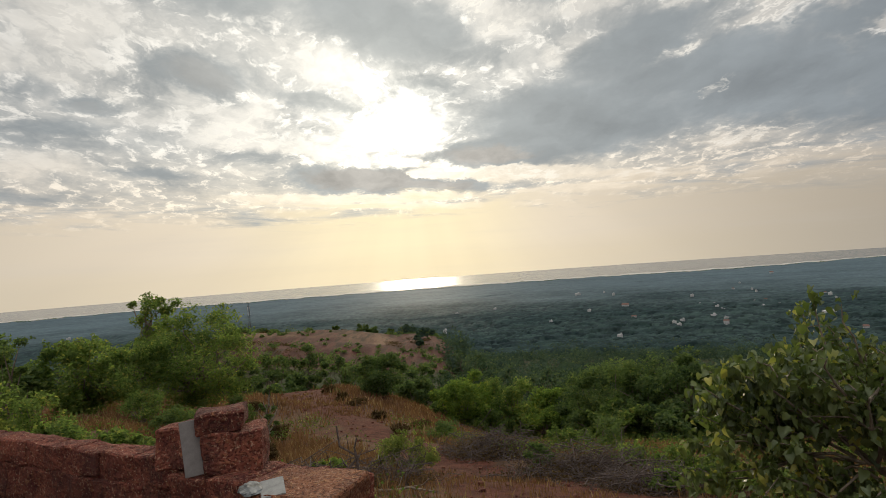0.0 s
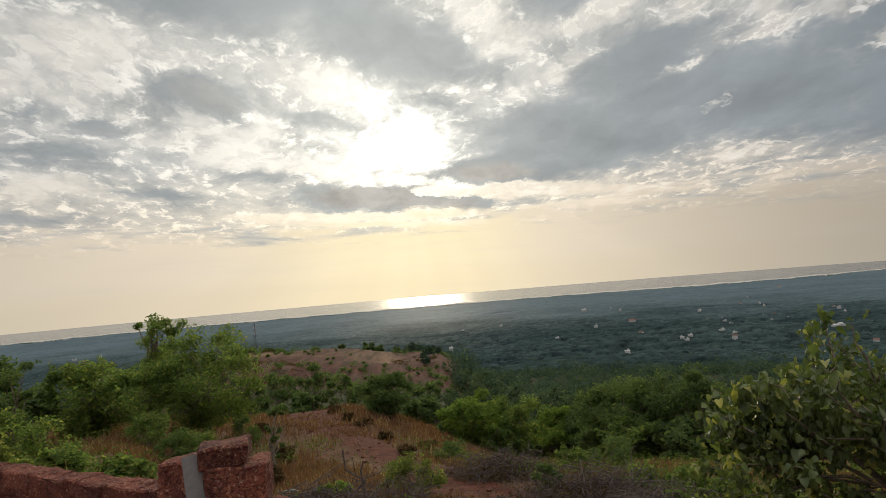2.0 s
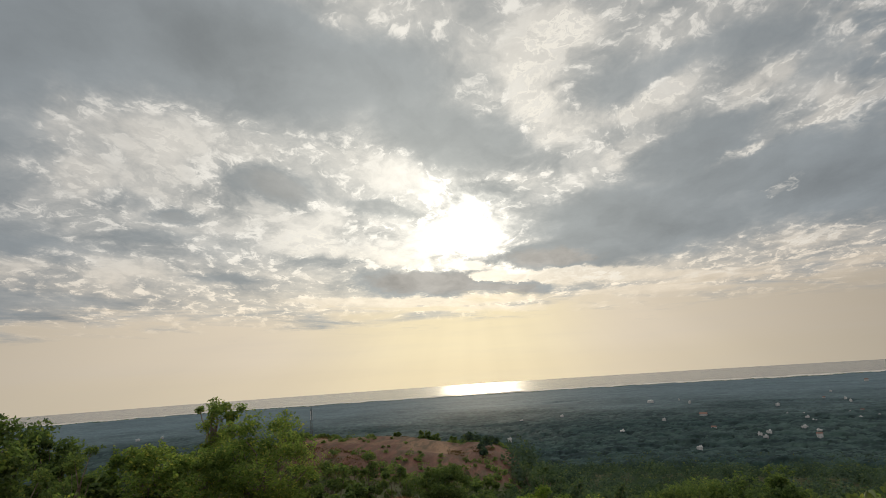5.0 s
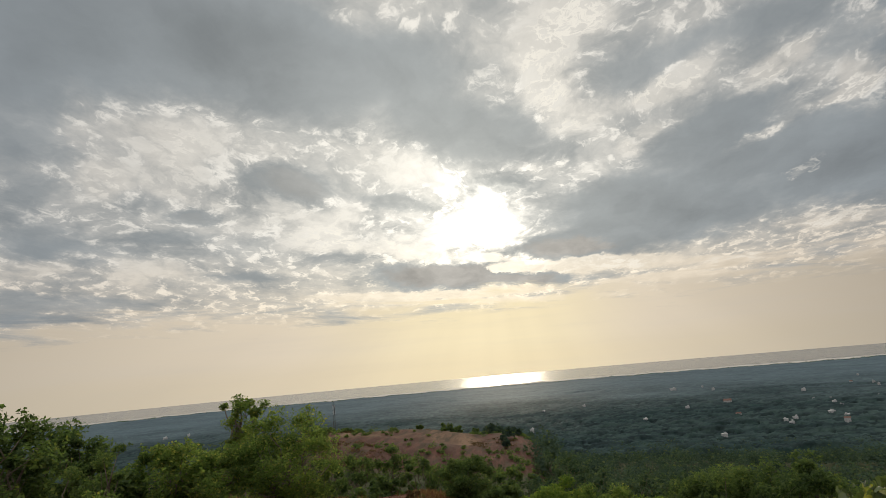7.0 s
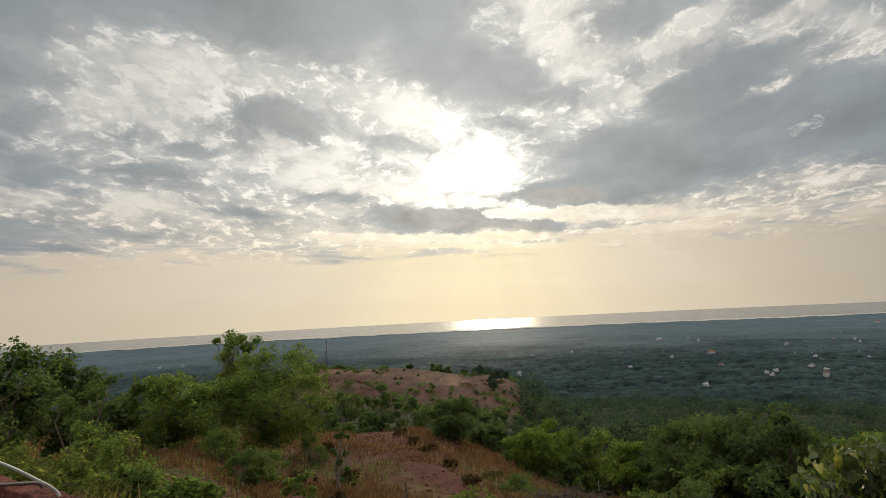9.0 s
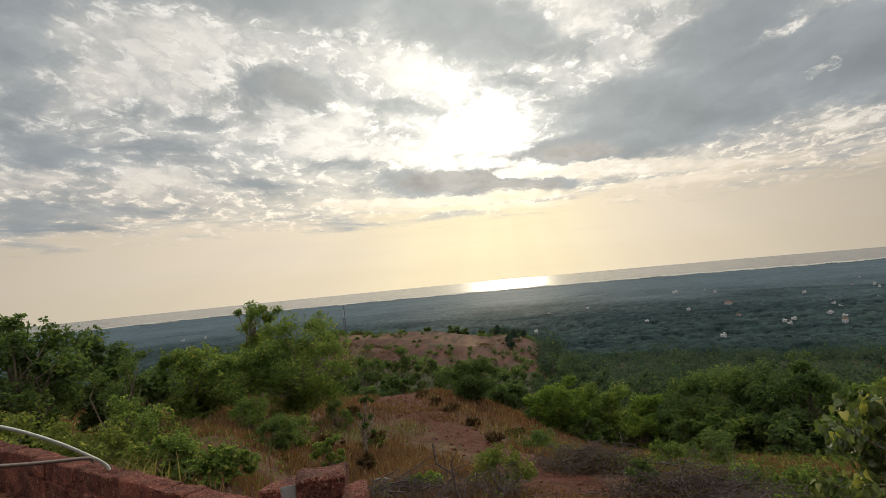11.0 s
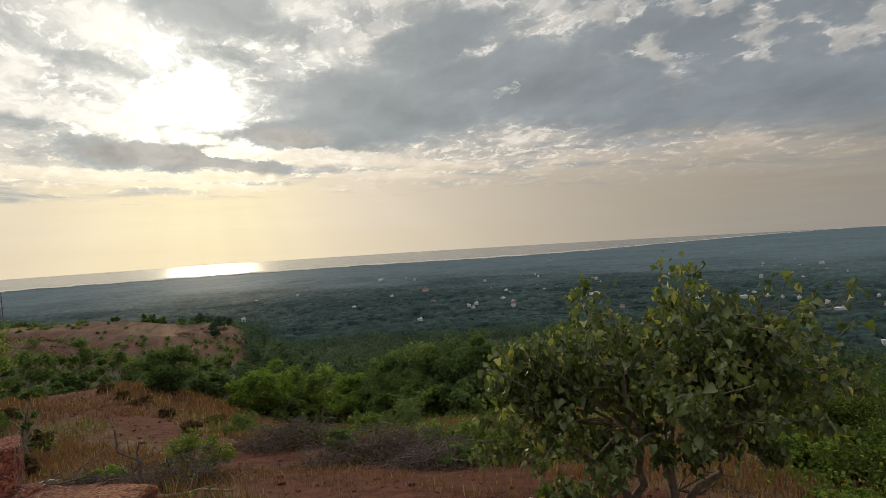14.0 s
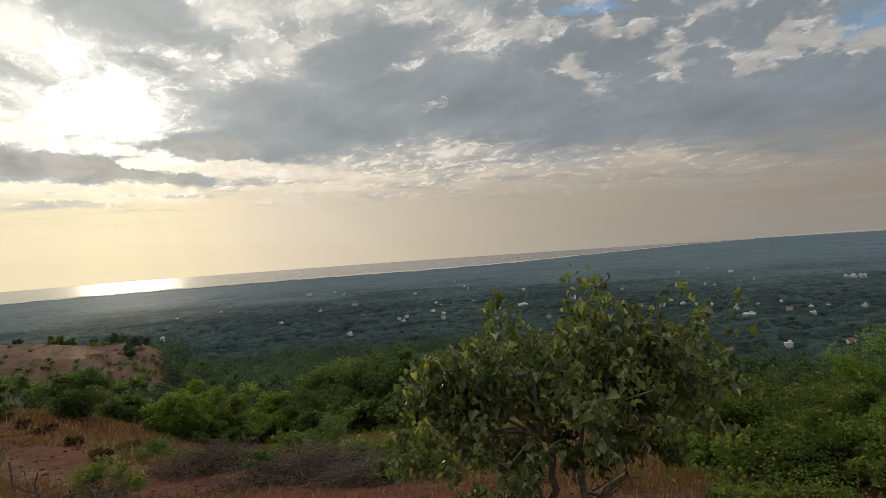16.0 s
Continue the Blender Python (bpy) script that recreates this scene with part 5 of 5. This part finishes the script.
def house_thing(label, x, y, w, d, h, yaw, pitched, group="houses on the plain"):
    z = float(land(x, y))
    t = thing("house", label, "house", pose(x, y, z, 0, 0, yaw), group)
    bm = bmesh.new()
    box(bm, w, d, h, 0, 0, -0.5)
    part("house_wall", bm_mesh("house_wall", bm, WHITE), t)
    bm = bmesh.new()
    if pitched:
        v = [bm.verts.new(p) for p in ((-w * 0.56, -d * 0.56, h - 0.6), (w * 0.56, -d * 0.56, h - 0.6), (w * 0.56, d * 0.56, h - 0.6), (-w * 0.56, d * 0.56, h - 0.6), (-w * 0.5, 0, h + d * 0.26), (w * 0.5, 0, h + d * 0.26))]
        for f in ((0, 1, 5, 4), (2, 3, 4, 5), (1, 2, 5), (3, 0, 4), (3, 2, 1, 0)):
            bm.faces.new([v[k] for k in f])
        part("roof", bm_mesh("roof", bm, ROOF), t, "red tiled pitched roof")
    else:
        box(bm, w + 0.5, d + 0.5, 0.45, 0, 0, h - 0.5)
        box(bm, w * 0.35, d * 0.4, 1.5, w * 0.2, 0, h - 0.05)
        part("roof", bm_mesh("roof", bm, WHITE), t, "flat roof with a stair head")
    bm = bmesh.new()
    box(bm, 1.3, 0.12, 1.4)
    win = bm_mesh("window", bm, PANE)
    k = max(2, int(w / 3.5))
    for lv in range(max(1, int(h / 3))):
        for i in range(k):
            part("window", win, t, m=pose(-w / 2 + w * (i + 0.5) / k, -d / 2 - 0.02, 0.8 + 3.0 * lv))
    return t


def make_houses():
    rng = random.Random(8)
    white, low = "white two-storey house among dark trees", "pale low house among dark trees"
    spots = [(259, 843, 11), (297, 768, 8), (330, 720, 11), (184, 653, 6), (304, 1032, 20), (403, 905, 8), (146, 859, 7), (19, 1129, 6), (-4, 849, 7), (312, 1433, 20),
             (374, 1352, 9), (543, 433, 20), (608, 435, 11), (583, 392, 7), (1056, 878, 16), (457, 280, 5), (416, 300, 5)]
    spots2 = [(501, 271, 5), (658, 387, 5), (954, 1769, 16), (464, 1144, 10), (94, 1175, 8), (465, 740, 22), (408, 594, 9), (-754, 1210, 14), (-720, 1240, 10), (520, 600, 12),
              (560, 570, 14), (545, 590, 10), (585, 560, 9), (700, 800, 9), (620, 980, 10), (230, 980, 8), (350, 800, 6)]
    for x, y, w in spots + spots2:
        yaw = -math.degrees(math.atan2(x, y)) + rng.uniform(-25, 25)
        tall = rng.random() < 0.55
        house_thing(white if tall else low, x, y, max(w * 0.55, 5.0), max(w * rng.uniform(0.35, 0.5), 4.0), (7.6 if tall else 6.9) + rng.uniform(0, 0.9), yaw, rng.random() < 0.12)
    # hamlets: small pale houses close together, half hidden by trees
    for cx, cy, k, spread in ((310, 790, 4, 70), (430, 900, 7, 80), (560, 590, 9, 60), (640, 470, 6, 60), (700, 980, 6, 120), (540, 1300, 5, 160), (860, 700, 6, 110), (1050, 900, 5, 120)):
        for _ in range(k):
            x, y = cx + rng.uniform(-spread, spread), cy + rng.uniform(-spread, spread)
            house_thing("small pale house half hidden by trees", x, y, rng.uniform(2.5, 5.5), rng.uniform(2.5, 4.0), rng.uniform(6.0, 7.4), rng.uniform(0, 180), rng.random() < 0.35, "hamlets on the plain")
    for dx, dy, w, h in ((0, 0, 9, 7.6), (4, -9, 5, 9.2), (-7, 6, 6, 7.2), (10, -11, 4, 7.9), (-2, 11, 4, 8.4), (5, 2, 4, 9.6)):
        house_thing("large white building in a cluster above the trees", 990 + dx, 597 + dy, w, 7, h, -58 + 4 * dx, False, "white cluster on the plain")


make_houses()


def make_tower():
    x, y = stand(-18.0, 330)
    z = float(land(x, y))
    top = -12.0 - z
    t = thing("radio_mast", "slim steel lattice mast behind the bare hill", "mast", pose(x, y, z, 0, 0, 20))
    half = lambda q: 1.0 - 0.65 * q / top
    for sx in (-1, 1):
        for sy in (-1, 1):
            v, f = tubes([[((sx * half(q), sy * half(q), q), 0.12) for q in np.linspace(-0.5, top, 8)]], 5)
            part("leg", mesh_from("leg", v, f, STEEL), t)
    for q in np.linspace(2, top - 0.5, 14):
        a, b = half(q), half(q + 2)
        ring = [[((-a, -a, q), 0.07), ((a, -a, q), 0.07)], [((a, -a, q), 0.07), ((a, a, q), 0.07)], [((-a, -a, q), 0.06), ((b, -b, q + 2), 0.06)], [((a, a, q), 0.06), ((b, -b, q + 2), 0.06)]]
        v, f = tubes(ring, 4)
        part("brace", mesh_from("brace", v, f, STEEL), t)
    for q in (top - 1.5, top - 4.0):
        for a in range(3):
            bm = bmesh.new()
            box(bm, 0.35, 0.2, 2.0)
            part("antenna", bm_mesh("antenna", bm, WHITE), t, "pale panel antenna", pose(0.6 * math.cos(a * 2.09), 0.6 * math.sin(a * 2.09), q - 1.0))


make_tower()


# ---- grass and litter ----
def blades(name, label, mat, x, y, height, seed, per=6, spread=0.12, width=0.006):
    """Tufts of thin blades, as one mesh."""
    rng = np.random.default_rng(seed)
    k = len(x)
    X = np.repeat(x, per) + rng.normal(size=k * per) * spread
    Y = np.repeat(y, per) + rng.normal(size=k * per) * spread
    Z = land(X, Y) - 0.02
    h = np.repeat(np.broadcast_to(height, (k,)), per) * rng.uniform(0.5, 1.25, k * per)
    far = np.hypot(X, Y)
    w = width * (0.6 + far / 9.0)
    a = rng.uniform(0, 2 * np.pi, k * per)
    lean = rng.uniform(0.1, 0.65, k * per) * h
    dx, dy = np.cos(a), np.sin(a)
    b = rng.uniform(0, 2 * np.pi, k * per)
    sx, sy = np.cos(b) * w, np.sin(b) * w
    p0 = np.stack([X - sx, Y - sy, Z], -1)
    p1 = np.stack([X + sx, Y + sy, Z], -1)
    p2 = np.stack([X + dx * lean * 0.35 + sx * 0.8, Y + dy * lean * 0.35 + sy * 0.8, Z + h * 0.6], -1)
    p3 = np.stack([X + dx * lean * 0.35 - sx * 0.8, Y + dy * lean * 0.35 - sy * 0.8, Z + h * 0.6], -1)
    p4 = np.stack([X + dx * lean, Y + dy * lean, Z + h], -1)
    v = np.stack([p0, p1, p2, p3, p4], 1).reshape(-1, 3)
    i = np.arange(k * per)[:, None] * 5
    me = mesh_from(name, v, [i + np.array([[0, 1, 2, 3]]), i + np.array([[3, 2, 4]])], mat)
    tagged(new(name, me), label, "grass", kind="stuff")


def make_grass():
    rng = np.random.default_rng(31)
    x, y, r, az = forest_points(rng, 19000, 3.4, 20, -58, 74)
    keep = (track_gap(x, y) > 1.15 + 0.3 * rng.uniform(-1, 1, len(x))) & (wall_side(x, y) > 0.35) & (ripple(x, y, 0.8) + 0.6 * ripple(x + 5, y, 2.3) + rng.normal(size=len(x)) * 0.3 > 0.0)
    blades("dry_grass", "knee-high dry brown grass on the slope", GRASS_DRY, x[keep], y[keep], 0.24, 1, 8, 0.10, 0.005)
    x, y, r, az = forest_points(rng, 9000, 4.5, 38, -25, 50)
    keep = (track_gap(x, y) < 1.2) & (wall_side(x, y) > 0.5) & (ripple(x - 4, y + 3, 0.9) + rng.normal(size=len(x)) * 0.2 > 0.15)
    blades("track_tufts", "short dry tufts growing along the red track", GRASS_DRY, x[keep], y[keep], 0.13, 8, 9, 0.12, 0.005)
    x, y, r, az = forest_points(rng, 19000, 18, 64, -50, 30)
    keep = (track_gap(x, y) > 0.95) & (ripple(x, y, 0.3) + rng.normal(size=len(x)) * 0.35 > -0.45)
    blades("far_dry_grass", "dry brown grass further down the slope", GRASS_DRY, x[keep], y[keep], 0.32, 2, 5, 0.3, 0.006)
    x, y, r, az = forest_points(rng, 8000, 3.4, 22, -58, 74)
    keep = (track_gap(x, y) > 1.25) & (wall_side(x, y) > 0.35) & (ripple(x + 3, y - 2, 0.45) + rng.normal(size=len(x)) * 0.3 > np.where((az > -15) & (az < 8), 0.45, 0.10))
    k = keep.sum()
    x, y = x[keep], y[keep]
    h = rng.uniform(0.08, 0.42, (k, 14))
    pts = np.stack([x[:, None] + rng.normal(size=(k, 14)) * 0.13, y[:, None] + rng.normal(size=(k, 14)) * 0.13, land(x, y)[:, None] + h], -1)
    v, f = leaf_quads(rng, pts.reshape(-1, 3), 0.055, slim=0.6)
    tagged(new("weeds", mesh_from("weeds", v, f, GRASS_GREEN)), "low green weeds among the dry grass", "weeds", kind="stuff")


    az = rng.uniform(-50, -35, 420)
    r = rng.uniform(6.0, 10.5, 420)
    x, y = r * np.sin(np.radians(az)), r * np.cos(np.radians(az))
    blades("tall_grass", "tall yellowing grass behind the wall", GRASS_TALL, x, y, 0.5, 5, 7, 0.16, 0.005)
    x, y, r, az = forest_points(rng, 5200, 3.4, 40, -40, 60)
    keep = (wall_side(x, y) > 0.3) & (track_gap(x, y) < 1.5 + rng.exponential(0.7, len(x)))
    x, y = x[keep], y[keep]
    k = len(x)
    cube = np.array([(sx, sy, sz) for sx in (-1, 1) for sy in (-1, 1) for sz in (-1, 1)], float) * 0.5
    quad = np.array([(0, 1, 3, 2), (4, 6, 7, 5), (0, 4, 5, 1), (2, 3, 7, 6), (0, 2, 6, 4), (1, 5, 7, 3)])
    size = (0.018 + rng.exponential(0.018, k)) * (0.8 + np.hypot(x, y) / 60)
    v = cube[None] * rng.uniform(0.6, 1.3, (k, 8, 3)) * size[:, None, None] * np.array([1.2, 1.0, 0.8])
    v = v + np.stack([x, y, land(x, y) + size * 0.15], -1)[:, None]
    f = quad[None] + np.arange(k)[:, None, None] * 8
    tagged(new("gravel", mesh_from("gravel", v.reshape(-1, 3), f.reshape(-1, 4), LATERITE)), "loose red laterite stones on the track", "stones", kind="stuff")


make_grass()


def make_rubble():
    """Loose laterite crumbs on the yard behind the wall and along its top."""
    rng = np.random.default_rng(52)
    k = 3800
    u, w = rng.uniform(-4.6, 0.9, k), rng.uniform(-2.3, -0.02, k)
    x, y = WALL_A[0] + WALL_D[0] * u + WALL_N[0] * w, WALL_A[1] + WALL_D[1] * u + WALL_N[1] * w
    far = np.hypot(x, y) > 0.7
    x, y = x[far], y[far]
    k = len(x)
    cube = np.array([(sx, sy, sz) for sx in (-1, 1) for sy in (-1, 1) for sz in (-1, 1)], float) * 0.5
    quad = np.array([(0, 1, 3, 2), (4, 6, 7, 5), (0, 4, 5, 1), (2, 3, 7, 6), (0, 2, 6, 4), (1, 5, 7, 3)])
    size = 0.006 + rng.exponential(0.008, k)
    v = cube[None] * rng.uniform(0.6, 1.3, (k, 8, 3)) * size[:, None, None] * np.array([1.2, 1.0, 0.8])
    v = v + np.stack([x, y, land(x, y) + size * 0.15], -1)[:, None]
    f = quad[None] + np.arange(k)[:, None, None] * 8
    tagged(new("rubble", mesh_from("rubble", v.reshape(-1, 3), f.reshape(-1, 4), LATERITE)), "crumbs of red laterite strewn over the yard", "stones", kind="stuff")


make_rubble()


def brush_heap(label, az, r, w, d, h, seed, k=150):
    """A heap of cut dry twigs."""
    rng = np.random.default_rng(seed)
    x, y = stand(az, r)
    z = float(land(x, y))
    t = thing("brush_heap", label, "brush heap", pose(x, y, z, 0, 0, -az), "heaps of cut brush")
    paths = []
    for _ in range(k):
        px, py = rng.normal() * w * 0.28, rng.normal() * d * 0.28
        hz = h * max(0.05, 1 - (px / w * 1.9) ** 2 - (py / d * 1.9) ** 2) * rng.uniform(0.1, 1.0) * (0.65 + 0.5 * math.sin(px * 4.1 + seed) * math.sin(py * 5.3 + 2))
        a, ln = rng.uniform(0, 6.28), rng.uniform(0.35, 1.1)
        dv = np.array([math.cos(a), math.sin(a) * 0.7, rng.normal() * 0.35]) * ln / 2
        c = np.array([px, py, hz + 0.05])
        p = bend(c - dv, c + dv, rng, 5, 0.08)
        r0 = rng.uniform(0.003, 0.008) * (0.4 + r / 20)
        if rng.random() < 0.12:
            p = bend(c - dv * 1.5, c + dv * 1.5 + np.array([0, 0, rng.uniform(0, 0.25)]), rng, 5, 0.10)
            r0 *= 1.7
        paths.append(list(zip(p, np.linspace(r0, r0 * 0.4, 5))))
    v, f = tubes(paths, 4)
    c = rng.normal(size=(k * 9, 3)) * np.array([w * 0.25, d * 0.25, h * 0.22])
    c[:, 2] = np.abs(c[:, 2]) * np.clip(1 - (c[:, 0] / w * 1.9) ** 2, 0.1, 1) + 0.03
    lv, lf = leaf_quads(rng, c, 0.05 + 0.0015 * r, slim=0.5)
    tagged(part("dry_leaves", mesh_from("dry_leaves", lv, lf, BROWN_SCRUB), t), kind="stuff")
    tagged(part("brushwood", mesh_from("brushwood", v, f, TWIG, True), t), kind="stuff")


brush_heap("grey heap of dry cut branches by the track", 3.2, 15, 2.6, 1.6, 0.65, 1, 520)
brush_heap("dark heap of dry cut branches by the track", 12.0, 11.8, 3.0, 1.6, 0.5, 2, 640)
brush_heap("low heap of dry cut branches by the track", 17.5, 10.4, 1.8, 1.2, 0.35, 3, 300)
brush_heap("tangle of dead branches below the wall", -14.0, 10.6, 1.5, 1.1, 0.30, 4, 260)
brush_heap("tangle of dead branches below the wall", -7.5, 9.6, 1.6, 1.0, 0.22, 5, 200)


def dead_shrub():
    rng = np.random.default_rng(3)
    x, y = -1.40, 8.45
    t = thing("dead_shrub", "two bare dead stems standing in dry grass", "dead shrub", pose(x, y, float(land(x, y)) - 0.05))
    for a, b, r in (((0, 0, 0), (-0.26, 0.1, 1.05), 0.036), ((0.02, 0, 0.05), (0.02, 0.05, 0.88), 0.030), ((-0.13, 0.03, 0.5), (-0.24, 0.1, 0.62), 0.014), ((-0.02, 0, 0.3), (-0.25, -0.1, 0.44), 0.014), ((0.01, 0, 0.55), (0.08, 0.05, 0.72), 0.012)):
        v, f = tubes([list(zip(bend(a, b, rng, 6, 0.05), np.linspace(r, r * 0.35, 6)))], 5)
        part("stem", mesh_from("stem", v, f, TWIG, True), t)


dead_shrub()


def fallen_branch():
    rng = np.random.default_rng(17)
    a, b = (-1.32, 8.95), (-0.30, 8.22)
    t = thing("fallen_branch", "long pale dead branch lying on the slope", "branch", pose(0, 0, 0))
    p = bend((*a, float(land(*a)) + 0.06), (*b, float(land(*b)) + 0.10), rng, 7, 0.03)
    v, f = tubes([list(zip(p, np.linspace(0.026, 0.012, 7)))], 7)
    part("stem", mesh_from("stem", v, f, BARK, True), t)
    for k, w in ((2, (0.18, 0.22, 0.10)), (4, (0.30, -0.05, 0.12))):
        q = bend(p[k], p[k] + np.array(w), rng, 4, 0.06)
        v, f = tubes([list(zip(q, np.linspace(0.012, 0.005, 4)))], 5)
        part("side_shoot", mesh_from("side_shoot", v, f, BARK, True), t)


def plastic_scrap():
    """A bent strip of pale plastic standing in the weeds."""
    x, y = -3.15, 10.9
    t = thing("plastic_scrap", "bent pale plastic strip lying in the weeds", "plastic scrap", pose(x, y, float(land(x, y)), 0, 0, 12))
    p = [((-0.16, 0, 0.0), 0.014), ((-0.11, 0, 0.18), 0.014), ((-0.05, 0.02, 0.30), 0.014), ((0.10, 0.02, 0.31), 0.014), ((0.20, 0.0, 0.28), 0.014)]
    v, f = tubes([p, [((0.05, 0.02, 0.30), 0.012), ((0.03, 0.05, 0.12), 0.012), ((0.06, 0.06, 0.0), 0.012)]], 6)
    part("strip", mesh_from("strip", v, f, SACK, True), t)


fallen_branch()
plastic_scrap()


# ---- things on and by the wall ----
def slab_mesh(name, sx, sy, sz, mat, bevel=0.002):
    bm = bmesh.new()
    box(bm, sx, sy, sz)
    bmesh.ops.bevel(bm, geom=bm.edges[:], offset=bevel, segments=2, affect="EDGES")
    return bm_mesh(name, bm, mat)


def lay(name, me, label, category, m):
    ob = new(name, me)
    ob.matrix_basis = m
    return tagged(ob, label, category)


lay("floor_tile", slab_mesh("floor_tile", 0.066, 0.008, 0.20, TILE), "grey ceramic tile leaning upright against red stones", "tile", pose(-0.965, 2.240, 0.838, -9, -4, 22))


def glide(pts, k=6):
    """A smooth way through the points."""
    p = np.array([pts[0]] + list(pts) + [pts[-1]], float)
    out = []
    for a, b, c, d in zip(p[:-3], p[1:-2], p[2:-1], p[3:]):
        for u in np.linspace(0, 1, k, endpoint=False):
            out.append(0.5 * (2 * b + (c - a) * u + (2 * a - 5 * b + 4 * c - d) * u * u + (3 * b - a - 3 * c + d) * u ** 3))
    return out + [p[-1]]


def make_hose():
    pts = [(-2.9, 0.8, 0.66), (-2.78, 1.2, 0.92), (-2.64, 1.72, 1.19), (-2.54, 2.12, 1.31), (-2.538, 2.46, 1.303), (-2.53, 2.617, 1.243), (-2.521, 2.778, 1.165), (-2.508, 2.969, 1.055), (-2.493, 3.117, 0.954), (-2.485, 3.221, 0.878), (-2.473, 3.251, 0.8180000000000001), (-2.471, 3.2560000000000002, 0.6779999999999999), (-2.469, 3.261, 0.478)]
    v, f = tubes([[(p, 0.0088) for p in glide(pts)]], 10)
    t = thing("garden_hose", "pale green plastic hose arching over the wall", "hose", pose(0, 0, 0))
    part("hose", mesh_from("hose", v, f, HOSE, True), t)
    pts = [(-2.6, 0.8, 0.67), (-2.53, 1.05, 0.86), (-2.46, 1.5, 1.08), (-2.42, 2.0, 1.17), (-2.444, 2.359, 1.136), (-2.468, 2.541, 1.083), (-2.476, 2.732, 1.033), (-2.478, 2.924, 0.987), (-2.473, 3.092, 0.946), (-2.467, 3.122, 0.9159999999999999)]
    v, f = tubes([[(p, 0.0095) for p in glide(pts)]], 8)
    t = thing("plastic_pipe", "dark brown plastic pipe lying over the wall", "pipe", pose(0, 0, 0))
    part("pipe", mesh_from("pipe", v, f, PIPE, True), t)


make_hose()


def crumpled(name, label, category, x, y, z, sx, sy, sz, mat, seed, yaw=0):
    bm = bmesh.new()
    bmesh.ops.create_icosphere(bm, subdivisions=3, radius=0.5)
    for v in bm.verts:
        q = v.co * 4 + Vector((seed, seed * 2, 0))
        v.co *= 1 + 0.35 * noise.noise(q) + 0.15 * noise.noise(q * 3)
    bmesh.ops.scale(bm, vec=(sx, sy, sz), verts=bm.verts)
    lo = min(v.co.z for v in bm.verts)
    bmesh.ops.translate(bm, vec=(0, 0, -lo), verts=bm.verts)
    return lay(name, bm_mesh(name, bm, mat), label, category, pose(x, y, z, 0, 0, yaw))


crumpled("plastic_wrapper", "crumpled black and white plastic wrapper on the wall", "wrapper", -0.672, 1.965, 0.862, 0.075, 0.13, 0.016, PAPER, 3, 20)
lay("tile_piece", slab_mesh("tile_piece", 0.075, 0.13, 0.007, CARD), "broken pale tile lying on the wall", "tile", pose(-0.598, 1.955, 0.869, 6, -5, 18))
crumpled("plastic_sack", "crumpled pale green and white plastic sack", "sack", -0.72, 6.3, float(land(-0.72, 6.3)) - 0.02, 0.24, 0.2, 0.30, SACK, 5)
crumpled("plastic_bag", "dirty white plastic bag among dead branches", "bag", -2.85, 10.6, float(land(-2.85, 10.6)) - 0.02, 0.34, 0.25, 0.16, SACK, 7)
crumpled("plastic_bag", "small white plastic bag on red soil", "bag", 2.5, 5.35, float(land(2.5, 5.35)) - 0.02, 0.16, 0.12, 0.12, WHITE, 8)
